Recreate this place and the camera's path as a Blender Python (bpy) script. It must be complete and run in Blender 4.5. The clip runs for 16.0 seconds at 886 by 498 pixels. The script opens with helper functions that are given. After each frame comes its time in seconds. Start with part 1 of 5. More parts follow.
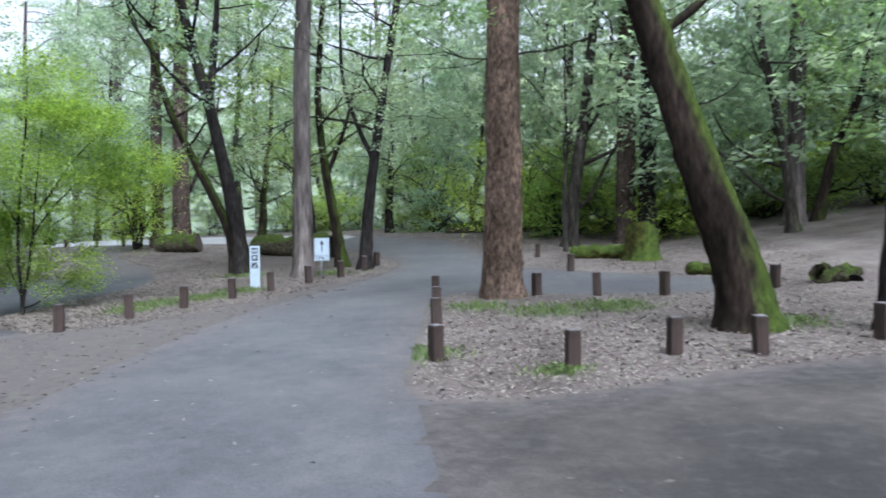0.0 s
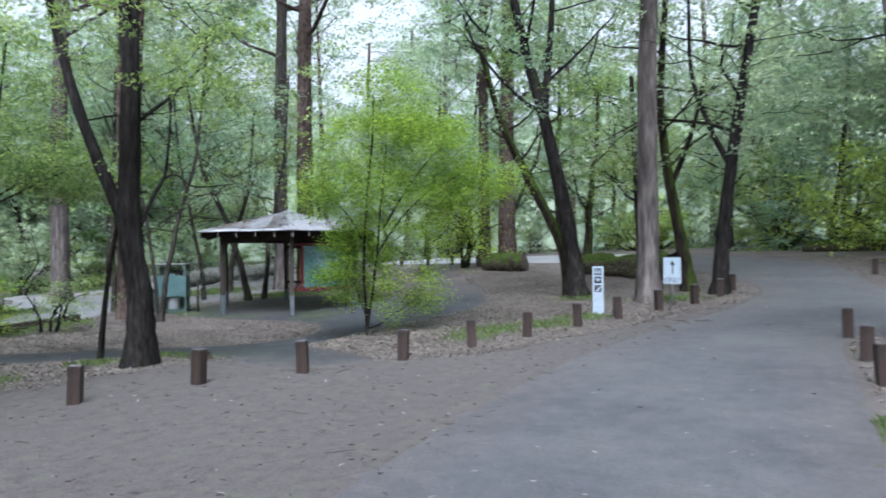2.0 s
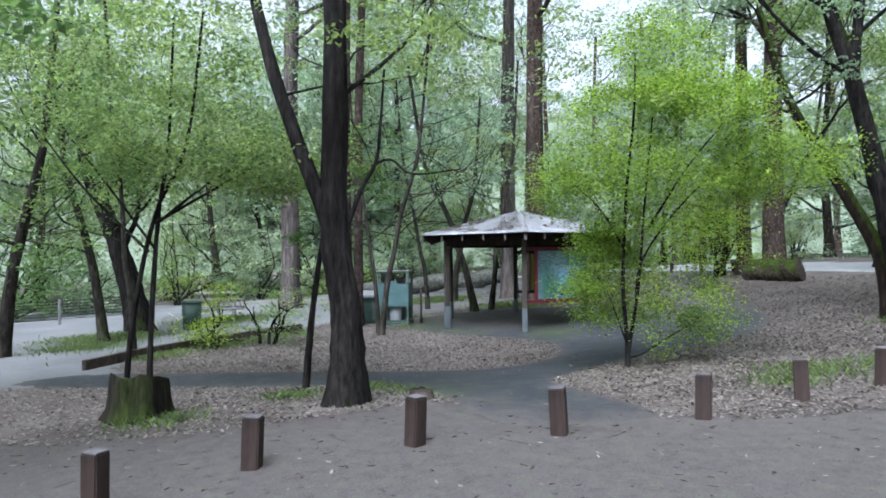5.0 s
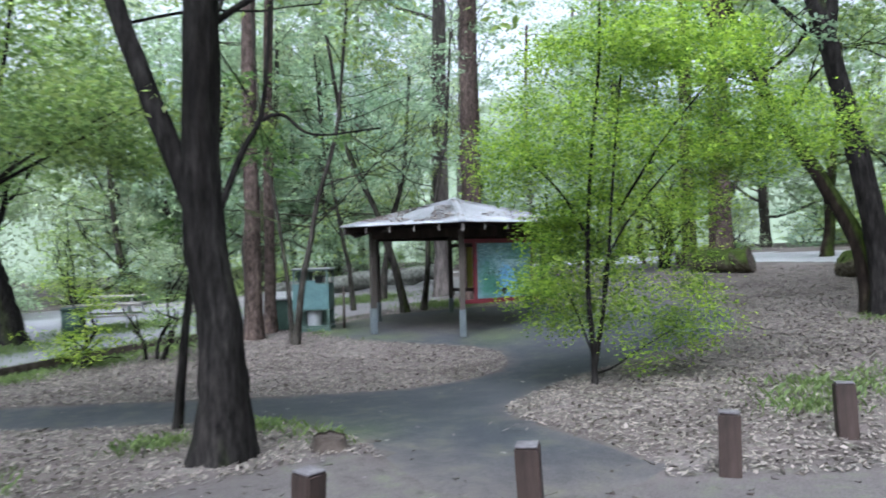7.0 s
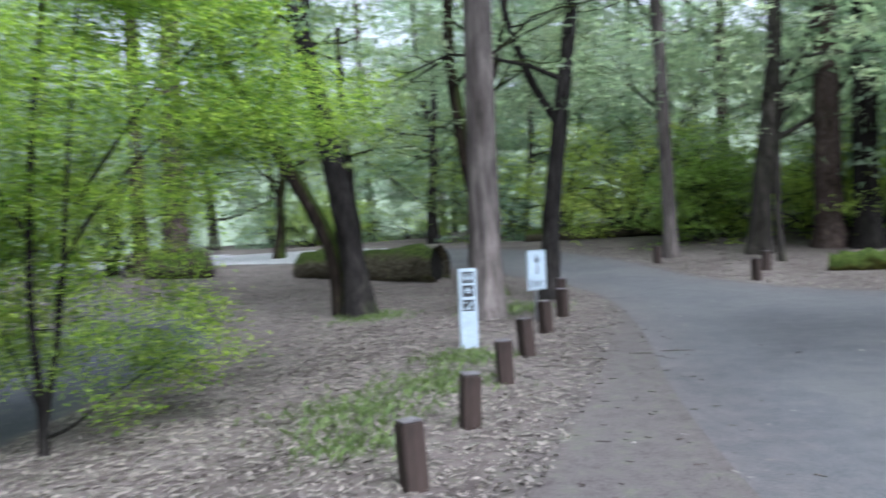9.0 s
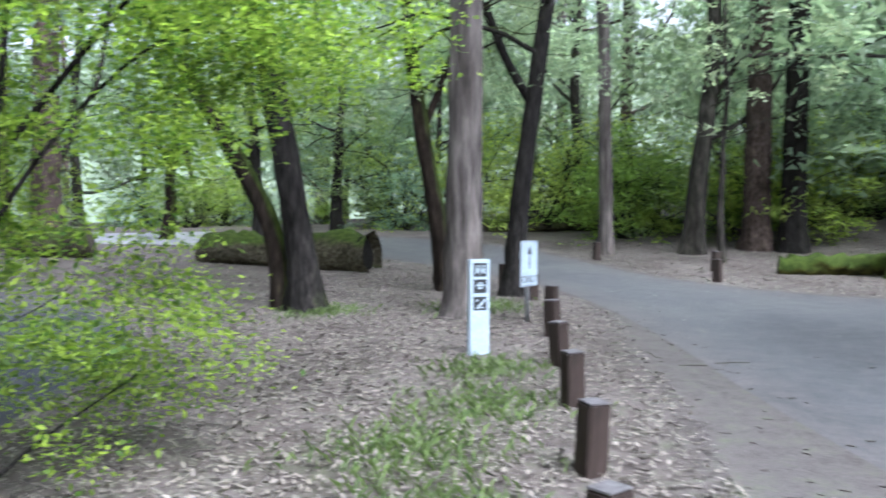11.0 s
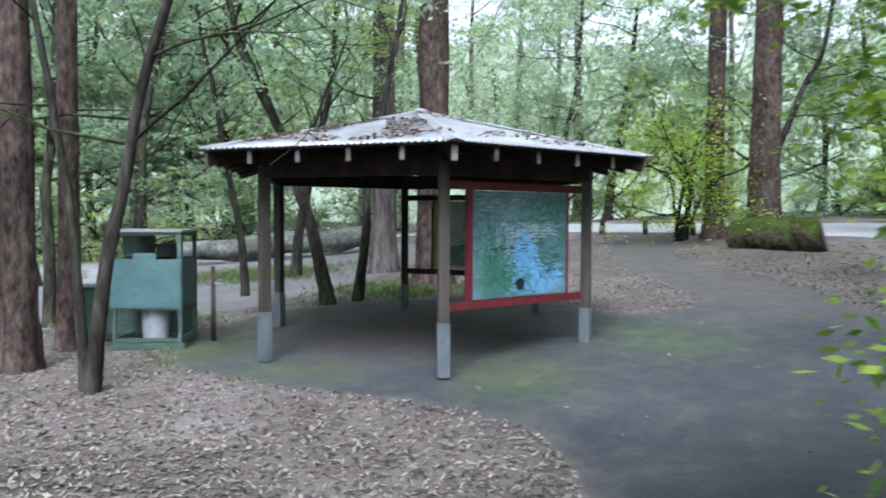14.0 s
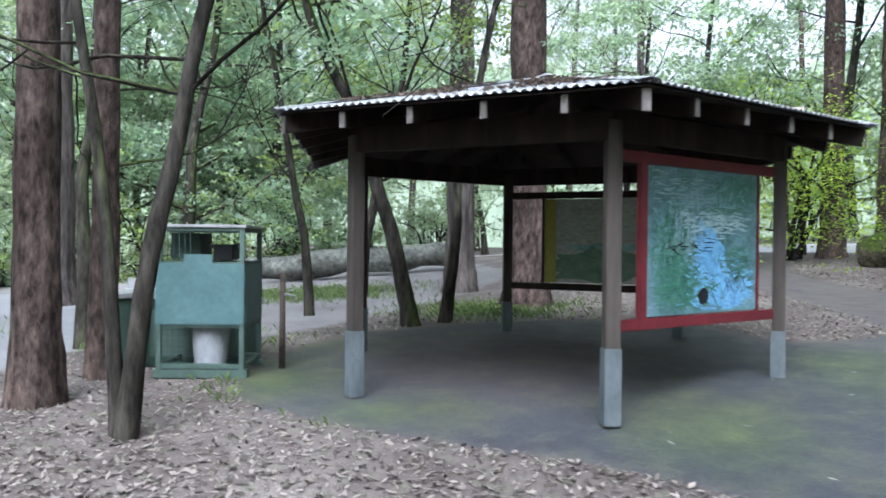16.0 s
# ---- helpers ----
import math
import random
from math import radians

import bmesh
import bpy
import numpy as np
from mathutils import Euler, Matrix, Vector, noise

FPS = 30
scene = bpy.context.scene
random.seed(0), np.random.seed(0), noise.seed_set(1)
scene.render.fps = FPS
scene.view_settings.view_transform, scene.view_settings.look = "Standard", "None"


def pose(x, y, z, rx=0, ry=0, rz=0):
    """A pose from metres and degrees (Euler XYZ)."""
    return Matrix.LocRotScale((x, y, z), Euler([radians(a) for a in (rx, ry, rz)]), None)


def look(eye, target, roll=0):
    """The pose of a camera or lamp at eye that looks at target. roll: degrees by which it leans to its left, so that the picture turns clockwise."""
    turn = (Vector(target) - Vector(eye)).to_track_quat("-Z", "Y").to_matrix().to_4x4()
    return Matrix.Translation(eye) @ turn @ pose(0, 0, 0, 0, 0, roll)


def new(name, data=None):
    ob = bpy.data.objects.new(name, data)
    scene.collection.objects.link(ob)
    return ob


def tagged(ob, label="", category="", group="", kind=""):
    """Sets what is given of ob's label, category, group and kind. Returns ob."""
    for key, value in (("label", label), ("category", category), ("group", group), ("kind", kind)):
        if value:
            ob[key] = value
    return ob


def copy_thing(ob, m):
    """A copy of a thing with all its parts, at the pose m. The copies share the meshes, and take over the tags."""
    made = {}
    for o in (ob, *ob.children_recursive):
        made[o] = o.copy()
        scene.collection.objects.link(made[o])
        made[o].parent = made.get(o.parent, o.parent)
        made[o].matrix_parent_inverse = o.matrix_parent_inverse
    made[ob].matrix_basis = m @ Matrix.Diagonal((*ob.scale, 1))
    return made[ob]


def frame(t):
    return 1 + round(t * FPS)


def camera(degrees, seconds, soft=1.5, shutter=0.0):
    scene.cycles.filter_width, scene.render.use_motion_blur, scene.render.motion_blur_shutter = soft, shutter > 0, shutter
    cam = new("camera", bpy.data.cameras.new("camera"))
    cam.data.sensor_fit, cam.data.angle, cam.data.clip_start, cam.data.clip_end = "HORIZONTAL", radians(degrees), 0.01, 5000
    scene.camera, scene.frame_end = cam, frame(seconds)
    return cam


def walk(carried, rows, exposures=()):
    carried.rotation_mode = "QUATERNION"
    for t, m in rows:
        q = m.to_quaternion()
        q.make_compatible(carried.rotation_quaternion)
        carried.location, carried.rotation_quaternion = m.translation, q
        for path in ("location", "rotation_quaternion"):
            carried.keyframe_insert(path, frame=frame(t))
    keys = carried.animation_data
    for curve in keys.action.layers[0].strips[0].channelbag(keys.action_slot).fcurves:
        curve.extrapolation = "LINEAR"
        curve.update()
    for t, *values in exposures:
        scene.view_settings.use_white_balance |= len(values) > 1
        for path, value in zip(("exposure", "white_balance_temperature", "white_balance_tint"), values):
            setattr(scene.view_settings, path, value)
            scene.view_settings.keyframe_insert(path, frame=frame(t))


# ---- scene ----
cam = camera(61.4, 16.0, soft=1.7, shutter=0.4)
PATH = [
    (0, (2.398, 0.73, 1.55), (2.096, 2.707, 1.503), -0.7),
    (0.5, (2.031, 1.292, 1.544), (1.552, 3.233, 1.507), -0.7),
    (1, (1.6, 1.79, 1.566), (0.903, 3.664, 1.542), -0.6),
    (1.5, (1.161, 2.249, 1.581), (0.338, 4.072, 1.575), -0.8),
    (2, (0.768, 2.67, 1.572), (-0.292, 4.366, 1.584), -0.7),
    (2.5, (0.368, 3.08, 1.595), (-0.75, 4.739, 1.604), -1.1),
    (3, (-0.033, 3.483, 1.591), (-1.236, 5.081, 1.609), -1.0),
    (3.5, (-0.461, 3.853, 1.612), (-1.732, 5.397, 1.646), -1.0),
    (4, (-0.877, 4.225, 1.61), (-2.263, 5.666, 1.652), -0.6),
    (4.2, (-1.055, 4.322, 1.619), (-2.501, 5.703, 1.656), -0.6),
    (6.3, (-2.962, 6.035, 1.564), (-4.526, 7.282, 1.574), -0.7),
    (6.5, (-3.136, 6.197, 1.59), (-4.655, 7.498, 1.601), -1.0),
    (7, (-3.555, 6.672, 1.595), (-4.932, 8.123, 1.612), -1.4),
    (7.5, (-3.926, 7.157, 1.598), (-5.12, 8.761, 1.618), -1.4),
    (8, (-4.289, 7.702, 1.604), (-5.175, 9.495, 1.62), -1.8),
    (8.5, (-4.646, 8.146, 1.634), (-5.224, 10.061, 1.628), -1.8),
    (9, (-4.975, 8.59, 1.622), (-5.053, 10.588, 1.6), -2.3),
    (9.2, (-5.089, 8.794, 1.603), (-4.959, 10.789, 1.58), -2.4),
    (11.3, (-6.856, 10.632, 1.573), (-6.74, 12.628, 1.512), 0.3),
    (11.5, (-7.035, 10.78, 1.582), (-7.038, 12.779, 1.523), -0.1),
    (12, (-7.466, 11.019, 1.66), (-7.782, 12.993, 1.593), -0.4),
    (12.5, (-8.114, 11.264, 1.662), (-8.597, 13.203, 1.594), -0.8),
    (13, (-8.516, 11.559, 1.719), (-9.34, 13.379, 1.628), -0.6),
    (13.5, (-8.949, 11.943, 1.678), (-9.985, 13.651, 1.588), -0.3),
    (14, (-9.423, 12.275, 1.562), (-10.647, 13.853, 1.473), 0.3),
    (14.5, (-9.917, 12.637, 1.467), (-11.2, 14.168, 1.37), 0.6),
    (15, (-10.399, 12.98, 1.335), (-11.691, 14.505, 1.254), 1.0),
    (15.5, (-10.961, 13.21, 1.276), (-12.244, 14.743, 1.236), 1.1),
    (16, (-11.517, 13.414, 1.2), (-12.827, 14.925, 1.186), 0.6),
]
EXPOSURE, KELVIN, TINT = 1.68, 5400, 11
rows = [(t, look(eye, target, roll)) for t, eye, target, roll in PATH]
# between the keyed stretches the walker passes between two bollards, glancing at the road
rows += [(5.25, look((-1.99, 5.13, 1.60), (-3.50, 6.44, 1.63), -0.6)),
         (10.25, look((-6.00, 9.72, 1.59), (-5.50, 11.65, 1.56), -1.2))]
rows.sort(key=lambda r: r[0])
walk(cam, rows, exposures=[(t, EXPOSURE + e, KELVIN, TINT) for t, e in ((0.0, 0.0), (1.5, -0.12), (3.5, -0.3), (6.5, 0.0), (9.0, 0.0), (11.3, 0.42), (12.5, 0.35), (13.1, 0.42), (13.6, 0.28), (14.5, 0.1), (16.0, 0.3))])

# ---------------------------------------------------------------- light
world = bpy.data.worlds.new("world")
scene.world = world
world.use_nodes = True
wn = world.node_tree
sky = wn.nodes.new("ShaderNodeTexSky")
sky.sky_type = "NISHITA"
sky.sun_disc = False
sky.sun_elevation, sky.sun_rotation = radians(52), radians(150)
sky.air_density, sky.dust_density, sky.ozone_density = 1.0, 8.0, 1.0
veil = wn.nodes.new("ShaderNodeHueSaturation")
veil.inputs["Saturation"].default_value = 0.14
wn.links.new(sky.outputs[0], veil.inputs["Color"])
wn.links.new(veil.outputs[0], wn.nodes["Background"].inputs[0])
wn.nodes["Background"].inputs[1].default_value = 0.15
sun = bpy.data.lights.new("sun", "SUN")
sun.energy, sun.angle, sun.color = 0.8, radians(30), (1.0, 0.96, 0.9)
sun_ob = new("sun", sun)
sun_ob.matrix_world = look((0, 0, 30), (0 - 30 * math.cos(radians(52)) * 0.5, 30 * math.cos(radians(52)) * 0.866, 30 - 30 * math.sin(radians(52))))


# ---------------------------------------------------------------- materials
def node(nt, kind, **inputs):
    n = nt.nodes.new("ShaderNode" + kind)
    for k, v in inputs.items():
        n.inputs[k.replace("_", " ")].default_value = v
    return n


def material(name):
    m = bpy.data.materials.new(name)
    m.use_nodes = True
    return m, m.node_tree, m.node_tree.nodes["Principled BSDF"]


def ramp(nt, src, stops):
    r = nt.nodes.new("ShaderNodeValToRGB")
    e = r.color_ramp.elements
    while len(e) < len(stops):
        e.new(0.5)
    for el, (p, c) in zip(e, stops):
        el.position, el.color = p, (*c, 1)
    nt.links.new(src, r.inputs[0])
    return r.outputs[0]


def coords(nt, scale=(1, 1, 1)):
    tc = nt.nodes.new("ShaderNodeTexCoord")
    mp = nt.nodes.new("ShaderNodeMapping")
    mp.inputs["Scale"].default_value = scale
    nt.links.new(tc.outputs["Object"], mp.inputs[0])
    return mp.outputs[0]


def noise_tex(nt, vec, scale, detail=5, rough=0.6):
    n = node(nt, "TexNoise", Scale=scale, Detail=detail, Roughness=rough)
    nt.links.new(vec, n.inputs["Vector"])
    return n.outputs[0]


def mixc(nt, fac, a, b, mode="MIX"):
    m = nt.nodes.new("ShaderNodeMix")
    m.data_type, m.blend_type = "RGBA", mode
    for sock, v in ((m.inputs["Factor"], fac), (m.inputs["A"], a), (m.inputs["B"], b)):
        if isinstance(v, (int, float)):
            sock.default_value = v
        elif isinstance(v, tuple):
            sock.default_value = (*v, 1)
        else:
            nt.links.new(v, sock)
    return m.outputs["Result"]


def mathn(nt, op, a, b=0.0):
    m = nt.nodes.new("ShaderNodeMath")
    m.operation = op
    for i, v in enumerate((a, b)):
        if isinstance(v, (int, float)):
            m.inputs[i].default_value = v
        else:
            nt.links.new(v, m.inputs[i])
    return m.outputs[0]


def bump(nt, b, src, strength, dist=0.02):
    n = node(nt, "Bump", Strength=strength, Distance=dist)
    nt.links.new(src, n.inputs["Height"])
    nt.links.new(n.outputs[0], b.inputs["Normal"])


def rough_surface(name, stops, scale, stretch=(1, 1, 1), roughness=0.85, bumps=0.5, dist=0.02, fine=6.0, metallic=0.0, tint=0.35, k=0.55):
    """A surface with broad blotches and fine grain."""
    m, nt, b = material(name)
    stops = [(p, tuple(k * x for x in c)) for p, c in stops]
    v = coords(nt, stretch)
    broad, grain = noise_tex(nt, v, scale, 6, 0.65), noise_tex(nt, v, scale * fine, 4, 0.7)
    c = ramp(nt, broad, stops)
    g = ramp(nt, grain, [(0.3, (0.55, 0.55, 0.55)), (0.7, (1.3, 1.3, 1.3))])
    nt.links.new(mixc(nt, tint, c, mixc(nt, 1.0, c, g, "MULTIPLY")), b.inputs["Base Color"])
    b.inputs["Roughness"].default_value, b.inputs["Metallic"].default_value = roughness, metallic
    b.inputs["Specular IOR Level"].default_value = 0.15 if roughness > 0.65 else 0.4
    bump(nt, b, mixc(nt, 0.5, broad, grain), bumps, dist)
    return m


def bark_material(name, dark, light, moss=0.0, scale=3.0, stretch=0.25, bumps=0.9):
    dark, light = tuple(0.6 * x for x in dark), tuple(0.6 * x for x in light)
    m, nt, b = material(name)
    v = coords(nt, (1, 1, stretch))
    ridges = noise_tex(nt, v, scale * 4, 7, 0.7)
    blot = noise_tex(nt, v, scale * 0.5, 4, 0.6)
    c = ramp(nt, ridges, [(0.33, dark), (0.55, tuple((a + d) / 2 for a, d in zip(dark, light))), (0.72, light)])
    c = mixc(nt, 0.85, c, mixc(nt, 1.0, c, ramp(nt, blot, [(0.36, (0.5, 0.46, 0.43)), (0.5, (0.95, 0.93, 0.9)), (0.64, (1.5, 1.45, 1.4))]), "MULTIPLY"))
    if moss:
        gm = nt.nodes.new("ShaderNodeNewGeometry")
        sep = nt.nodes.new("ShaderNodeSeparateXYZ")
        nt.links.new(gm.outputs["Normal"], sep.inputs[0])
        up = mathn(nt, "ADD", mathn(nt, "MULTIPLY", sep.outputs["X"], 0.55), mathn(nt, "MULTIPLY", sep.outputs["Z"], 0.9))
        f = mathn(nt, "ADD", up, mathn(nt, "MULTIPLY", mathn(nt, "SUBTRACT", blot, 0.5), 2.2))
        f = mathn(nt, "ADD", f, moss - 0.5)
        fac = nt.nodes.new("ShaderNodeClamp")
        nt.links.new(mathn(nt, "MULTIPLY", f, 1.8), fac.inputs[0])
        mc = ramp(nt, ridges, [(0.3, (0.01, 0.017, 0.004)), (0.7, (0.058, 0.08, 0.015))])
        c = mixc(nt, fac.outputs[0], c, mc)
    nt.links.new(c, b.inputs["Base Color"])
    b.inputs["Roughness"].default_value = 0.95
    b.inputs["Specular IOR Level"].default_value = 0.08
    bump(nt, b, ridges, bumps, 0.035)
    return m


def leaf_material(name, dark, light, back=0.35):
    m, nt, b = material(name)
    gm = nt.nodes.new("ShaderNodeNewGeometry")
    oi = nt.nodes.new("ShaderNodeObjectInfo")
    c = ramp(nt, gm.outputs["Random Per Island"], [(0.0, dark), (0.75, light), (1.0, tuple(min(1, 1.3 * v) for v in light))])
    tone = ramp(nt, oi.outputs["Random"], [(0.0, (0.75, 0.85, 0.8)), (1.0, (1.2, 1.1, 0.95))])
    c = mixc(nt, 1.0, c, tone, "MULTIPLY")
    b.inputs["Roughness"].default_value = 0.55
    b.inputs["Specular IOR Level"].default_value = 0.3
    nt.links.new(c, b.inputs["Base Color"])
    tr = nt.nodes.new("ShaderNodeBsdfTranslucent")
    nt.links.new(mixc(nt, 1.0, c, (1.05, 1.15, 0.8), "MULTIPLY"), tr.inputs[0])
    mx = nt.nodes.new("ShaderNodeMixShader")
    mx.inputs[0].default_value = back
    nt.links.new(b.outputs[0], mx.inputs[1])
    nt.links.new(tr.outputs[0], mx.inputs[2])
    nt.links.new(mx.outputs[0], nt.nodes["Material Output"].inputs[0])
    return m


BARK_DARK = bark_material("bark_dark", (0.004, 0.0036, 0.0036), (0.062, 0.055, 0.052), -0.3, 4.2, 0.2, 1.0)
BARK_MID = bark_material("bark_lichen", (0.016, 0.014, 0.012), (0.115, 0.104, 0.09), -0.02)
STUMP_BARK = bark_material("bark_stump", (0.01, 0.009, 0.008), (0.06, 0.05, 0.04), 0.02)
BARK_MOSS = bark_material("bark_mossy", (0.008, 0.006, 0.005), (0.065, 0.048, 0.038), 0.33)
BARK_GREY = bark_material("bark_grey", (0.05, 0.043, 0.041), (0.25, 0.22, 0.21), 0.0, 2.4, 0.16, 0.8)
BARK_RED = bark_material("bark_red", (0.022, 0.016, 0.014), (0.2, 0.15, 0.132), 0.0, 3.8, 0.4, 1.0)
BARK_ROUGH = bark_material("bark_rough", (0.025, 0.018, 0.014), (0.27, 0.195, 0.15), 0.0, 3.6, 0.5, 1.0)
LOG_MOSS = bark_material("log_mossy", (0.02, 0.016, 0.01), (0.19, 0.17, 0.12), 0.58, 2.6, 1.0, 1.0)
LOG_BRIGHT = bark_material("log_bright_moss", (0.02, 0.02, 0.01), (0.14, 0.13, 0.03), 1.0, 1.6, 1.0, 0.9)
LEAF_BRIGHT = leaf_material("leaf_bright", (0.075, 0.142, 0.032), (0.305, 0.395, 0.068), 0.68)
LEAF_MID = leaf_material("leaf_mid", (0.1, 0.15, 0.07), (0.24, 0.305, 0.13), 0.64)
# grey-green leaf, paled and blued so its colour carries distance haze
LEAF_GREY_HAZE = leaf_material("leaf_greygreen_haze", (0.165, 0.215, 0.175), (0.31, 0.37, 0.31), 0.66)
LEAF_BUSH = leaf_material("leaf_bush", (0.14, 0.195, 0.05), (0.35, 0.425, 0.11), 0.66)
LEAF_DRY = leaf_material("leaf_dry", (0.04, 0.031, 0.028), (0.195, 0.163, 0.158), 0.05)
GRASS = leaf_material("grass_blade", (0.06, 0.095, 0.034), (0.12, 0.165, 0.06), 0.35)
POST_BROWN = rough_surface("bollard_brown", [(0.3, (0.03, 0.021, 0.018)), (0.7, (0.085, 0.058, 0.05))], 6, (1, 1, 0.2), 0.7, 0.5, 0.01)
POST_END = rough_surface("bollard_end_grain", [(0.3, (0.12, 0.11, 0.115)), (0.7, (0.26, 0.24, 0.25))], 18, (1, 1, 1), 0.85, 0.5, 0.01)
TIMBER_DARK = rough_surface("timber_dark", [(0.3, (0.016, 0.011, 0.009)), (0.7, (0.06, 0.04, 0.032))], 5, (1, 1, 0.15), 0.75, 0.4, 0.01)
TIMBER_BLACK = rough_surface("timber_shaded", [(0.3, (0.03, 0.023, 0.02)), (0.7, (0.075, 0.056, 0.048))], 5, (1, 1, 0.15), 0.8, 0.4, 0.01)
TIMBER_END = rough_surface("timber_end", [(0.3, (0.14, 0.12, 0.11)), (0.7, (0.3, 0.27, 0.25))], 9, (1, 1, 1), 0.85, 0.3, 0.01)
POST_WOOD = rough_surface("post_wood", [(0.3, (0.042, 0.035, 0.03)), (0.7, (0.12, 0.1, 0.086))], 6, (1, 1, 0.12), 0.8, 0.4, 0.01)
STEEL_PAINT = rough_surface("post_shoe_grey", [(0.3, (0.09, 0.108, 0.118)), (0.7, (0.19, 0.215, 0.23))], 7, (1, 1, 0.4), 0.6, 0.2, 0.005)
ROOF_METAL = rough_surface("roof_zinc", [(0.3, (0.3, 0.3, 0.315)), (0.55, (0.45, 0.45, 0.47)), (0.8, (0.56, 0.56, 0.58))], 1.3, (1, 1, 1), 0.5, 0.1, 0.004, 9, 0.25)
RED_PAINT = rough_surface("red_paint", [(0.3, (0.11, 0.012, 0.018)), (0.7, (0.2, 0.022, 0.032))], 5, (1, 1, 1), 0.55, 0.15, 0.004)
YELLOW_PAINT = rough_surface("yellow_paint", [(0.3, (0.42, 0.36, 0.05)), (0.7, (0.55, 0.48, 0.08))], 5, (1, 1, 1), 0.55, 0.15, 0.004)
GREEN_METAL = rough_surface("green_metal", [(0.3, (0.075, 0.155, 0.158)), (0.7, (0.12, 0.215, 0.218))], 3, (1, 1, 1), 0.5, 0.12, 0.003)
GREEN_FRAME = rough_surface("green_frame", [(0.3, (0.06, 0.10, 0.08)), (0.7, (0.11, 0.17, 0.14))], 6, (1, 1, 1), 0.55, 0.15, 0.003)
GREEN_DARK = rough_surface("green_dark", [(0.3, (0.02, 0.05, 0.035)), (0.7, (0.045, 0.09, 0.065))], 4, (1, 1, 1), 0.6, 0.15, 0.003)
GALV = rough_surface("galvanised", [(0.3, (0.4, 0.41, 0.43)), (0.7, (0.6, 0.61, 0.63))], 6, (1, 1, 1), 0.4, 0.1, 0.002, 6, 0.6)
STEEL_TOP = rough_surface("steel_top", [(0.3, (0.5, 0.5, 0.5)), (0.7, (0.65, 0.65, 0.66))], 5, (1, 1, 1), 0.35, 0.1, 0.002, 6, 0.5)
WHITE_PAINT = rough_surface("white_paint", [(0.3, (0.42, 0.5, 0.58)), (0.7, (0.57, 0.66, 0.74))], 4, (1, 1, 1), 0.5, 0.08, 0.002, k=0.62)
BLACK_PAINT = rough_surface("black_paint", [(0.3, (0.012, 0.012, 0.016)), (0.7, (0.03, 0.03, 0.036))], 6, (1, 1, 1), 0.5, 0.08, 0.002)
TABLE_SLAT = rough_surface("table_slat", [(0.3, (0.3, 0.27, 0.24)), (0.7, (0.5, 0.46, 0.42))], 6, (0.2, 1, 1), 0.7, 0.2, 0.004)
DEADWOOD = rough_surface("dead_wood", [(0.3, (0.03, 0.022, 0.018)), (0.7, (0.15, 0.12, 0.1))], 7, (1, 1, 1), 0.9, 0.6, 0.02)
DRUM_GREY = rough_surface("drum_grey", [(0.3, (0.34, 0.35, 0.37)), (0.7, (0.5, 0.51, 0.53))], 5, (1, 1, 0.4), 0.7, 0.2, 0.004)
# near-black colour stands in for the shade inside hollow logs
HOLLOW = rough_surface("hollow_shade", [(0.3, (0.006, 0.005, 0.005)), (0.7, (0.02, 0.017, 0.015))], 7, (1, 1, 1), 0.95, 0.6, 0.02)


def picture_material(name, stops, scale):
    m, nt, b = material(name)
    v = coords(nt, (1, 1, 1.6))
    a = noise_tex(nt, v, scale, 7, 0.7)
    c = ramp(nt, a, stops)
    d = noise_tex(nt, v, scale * 7, 3, 0.7)
    c = mixc(nt, 0.5, c, mixc(nt, 1.0, c, ramp(nt, d, [(0.35, (0.5, 0.5, 0.5)), (0.65, (1.4, 1.4, 1.4))]), "MULTIPLY"))
    nt.links.new(c, b.inputs["Base Color"])
    b.inputs["Roughness"].default_value = 0.3
    return m


PICTURE = picture_material("painted_wetland", [(0.3, (0.035, 0.075, 0.075)), (0.45, (0.075, 0.14, 0.15)), (0.6, (0.12, 0.2, 0.225)), (0.75, (0.19, 0.28, 0.32))], 2.6)
PICTURE_WATER = picture_material("painted_water", [(0.3, (0.09, 0.22, 0.38)), (0.7, (0.16, 0.32, 0.5))], 3)
PICTURE_PALE = picture_material("painted_mist", [(0.3, (0.16, 0.24, 0.26)), (0.7, (0.3, 0.38, 0.39))], 4)
PICTURE_REED = picture_material("painted_reeds", [(0.3, (0.02, 0.07, 0.055)), (0.7, (0.07, 0.18, 0.13))], 5)
PICTURE_TREE = picture_material("painted_far_bank", [(0.3, (0.06, 0.13, 0.13)), (0.7, (0.22, 0.34, 0.34))], 4)
PICTURE_DUSK = picture_material("painted_dusk", [(0.3, (0.2, 0.2, 0.18)), (0.7, (0.32, 0.32, 0.28))], 2)
PICTURE_FIELD = picture_material("painted_field", [(0.3, (0.03, 0.08, 0.05)), (0.7, (0.1, 0.17, 0.1))], 4)
SOIL_DARK = leaf_material("roof_debris", (0.04, 0.03, 0.027), (0.17, 0.135, 0.125), 0.05)


# ---------------------------------------------------------------- ground shape
def ease(a, b, v):
    v = min(1.0, max(0.0, (v - a) / (b - a)))
    return v * v * (3 - 2 * v)


def bell(x, y, cx, cy, r):
    return math.exp(-((x - cx) ** 2 + (y - cy) ** 2) / (r * r))


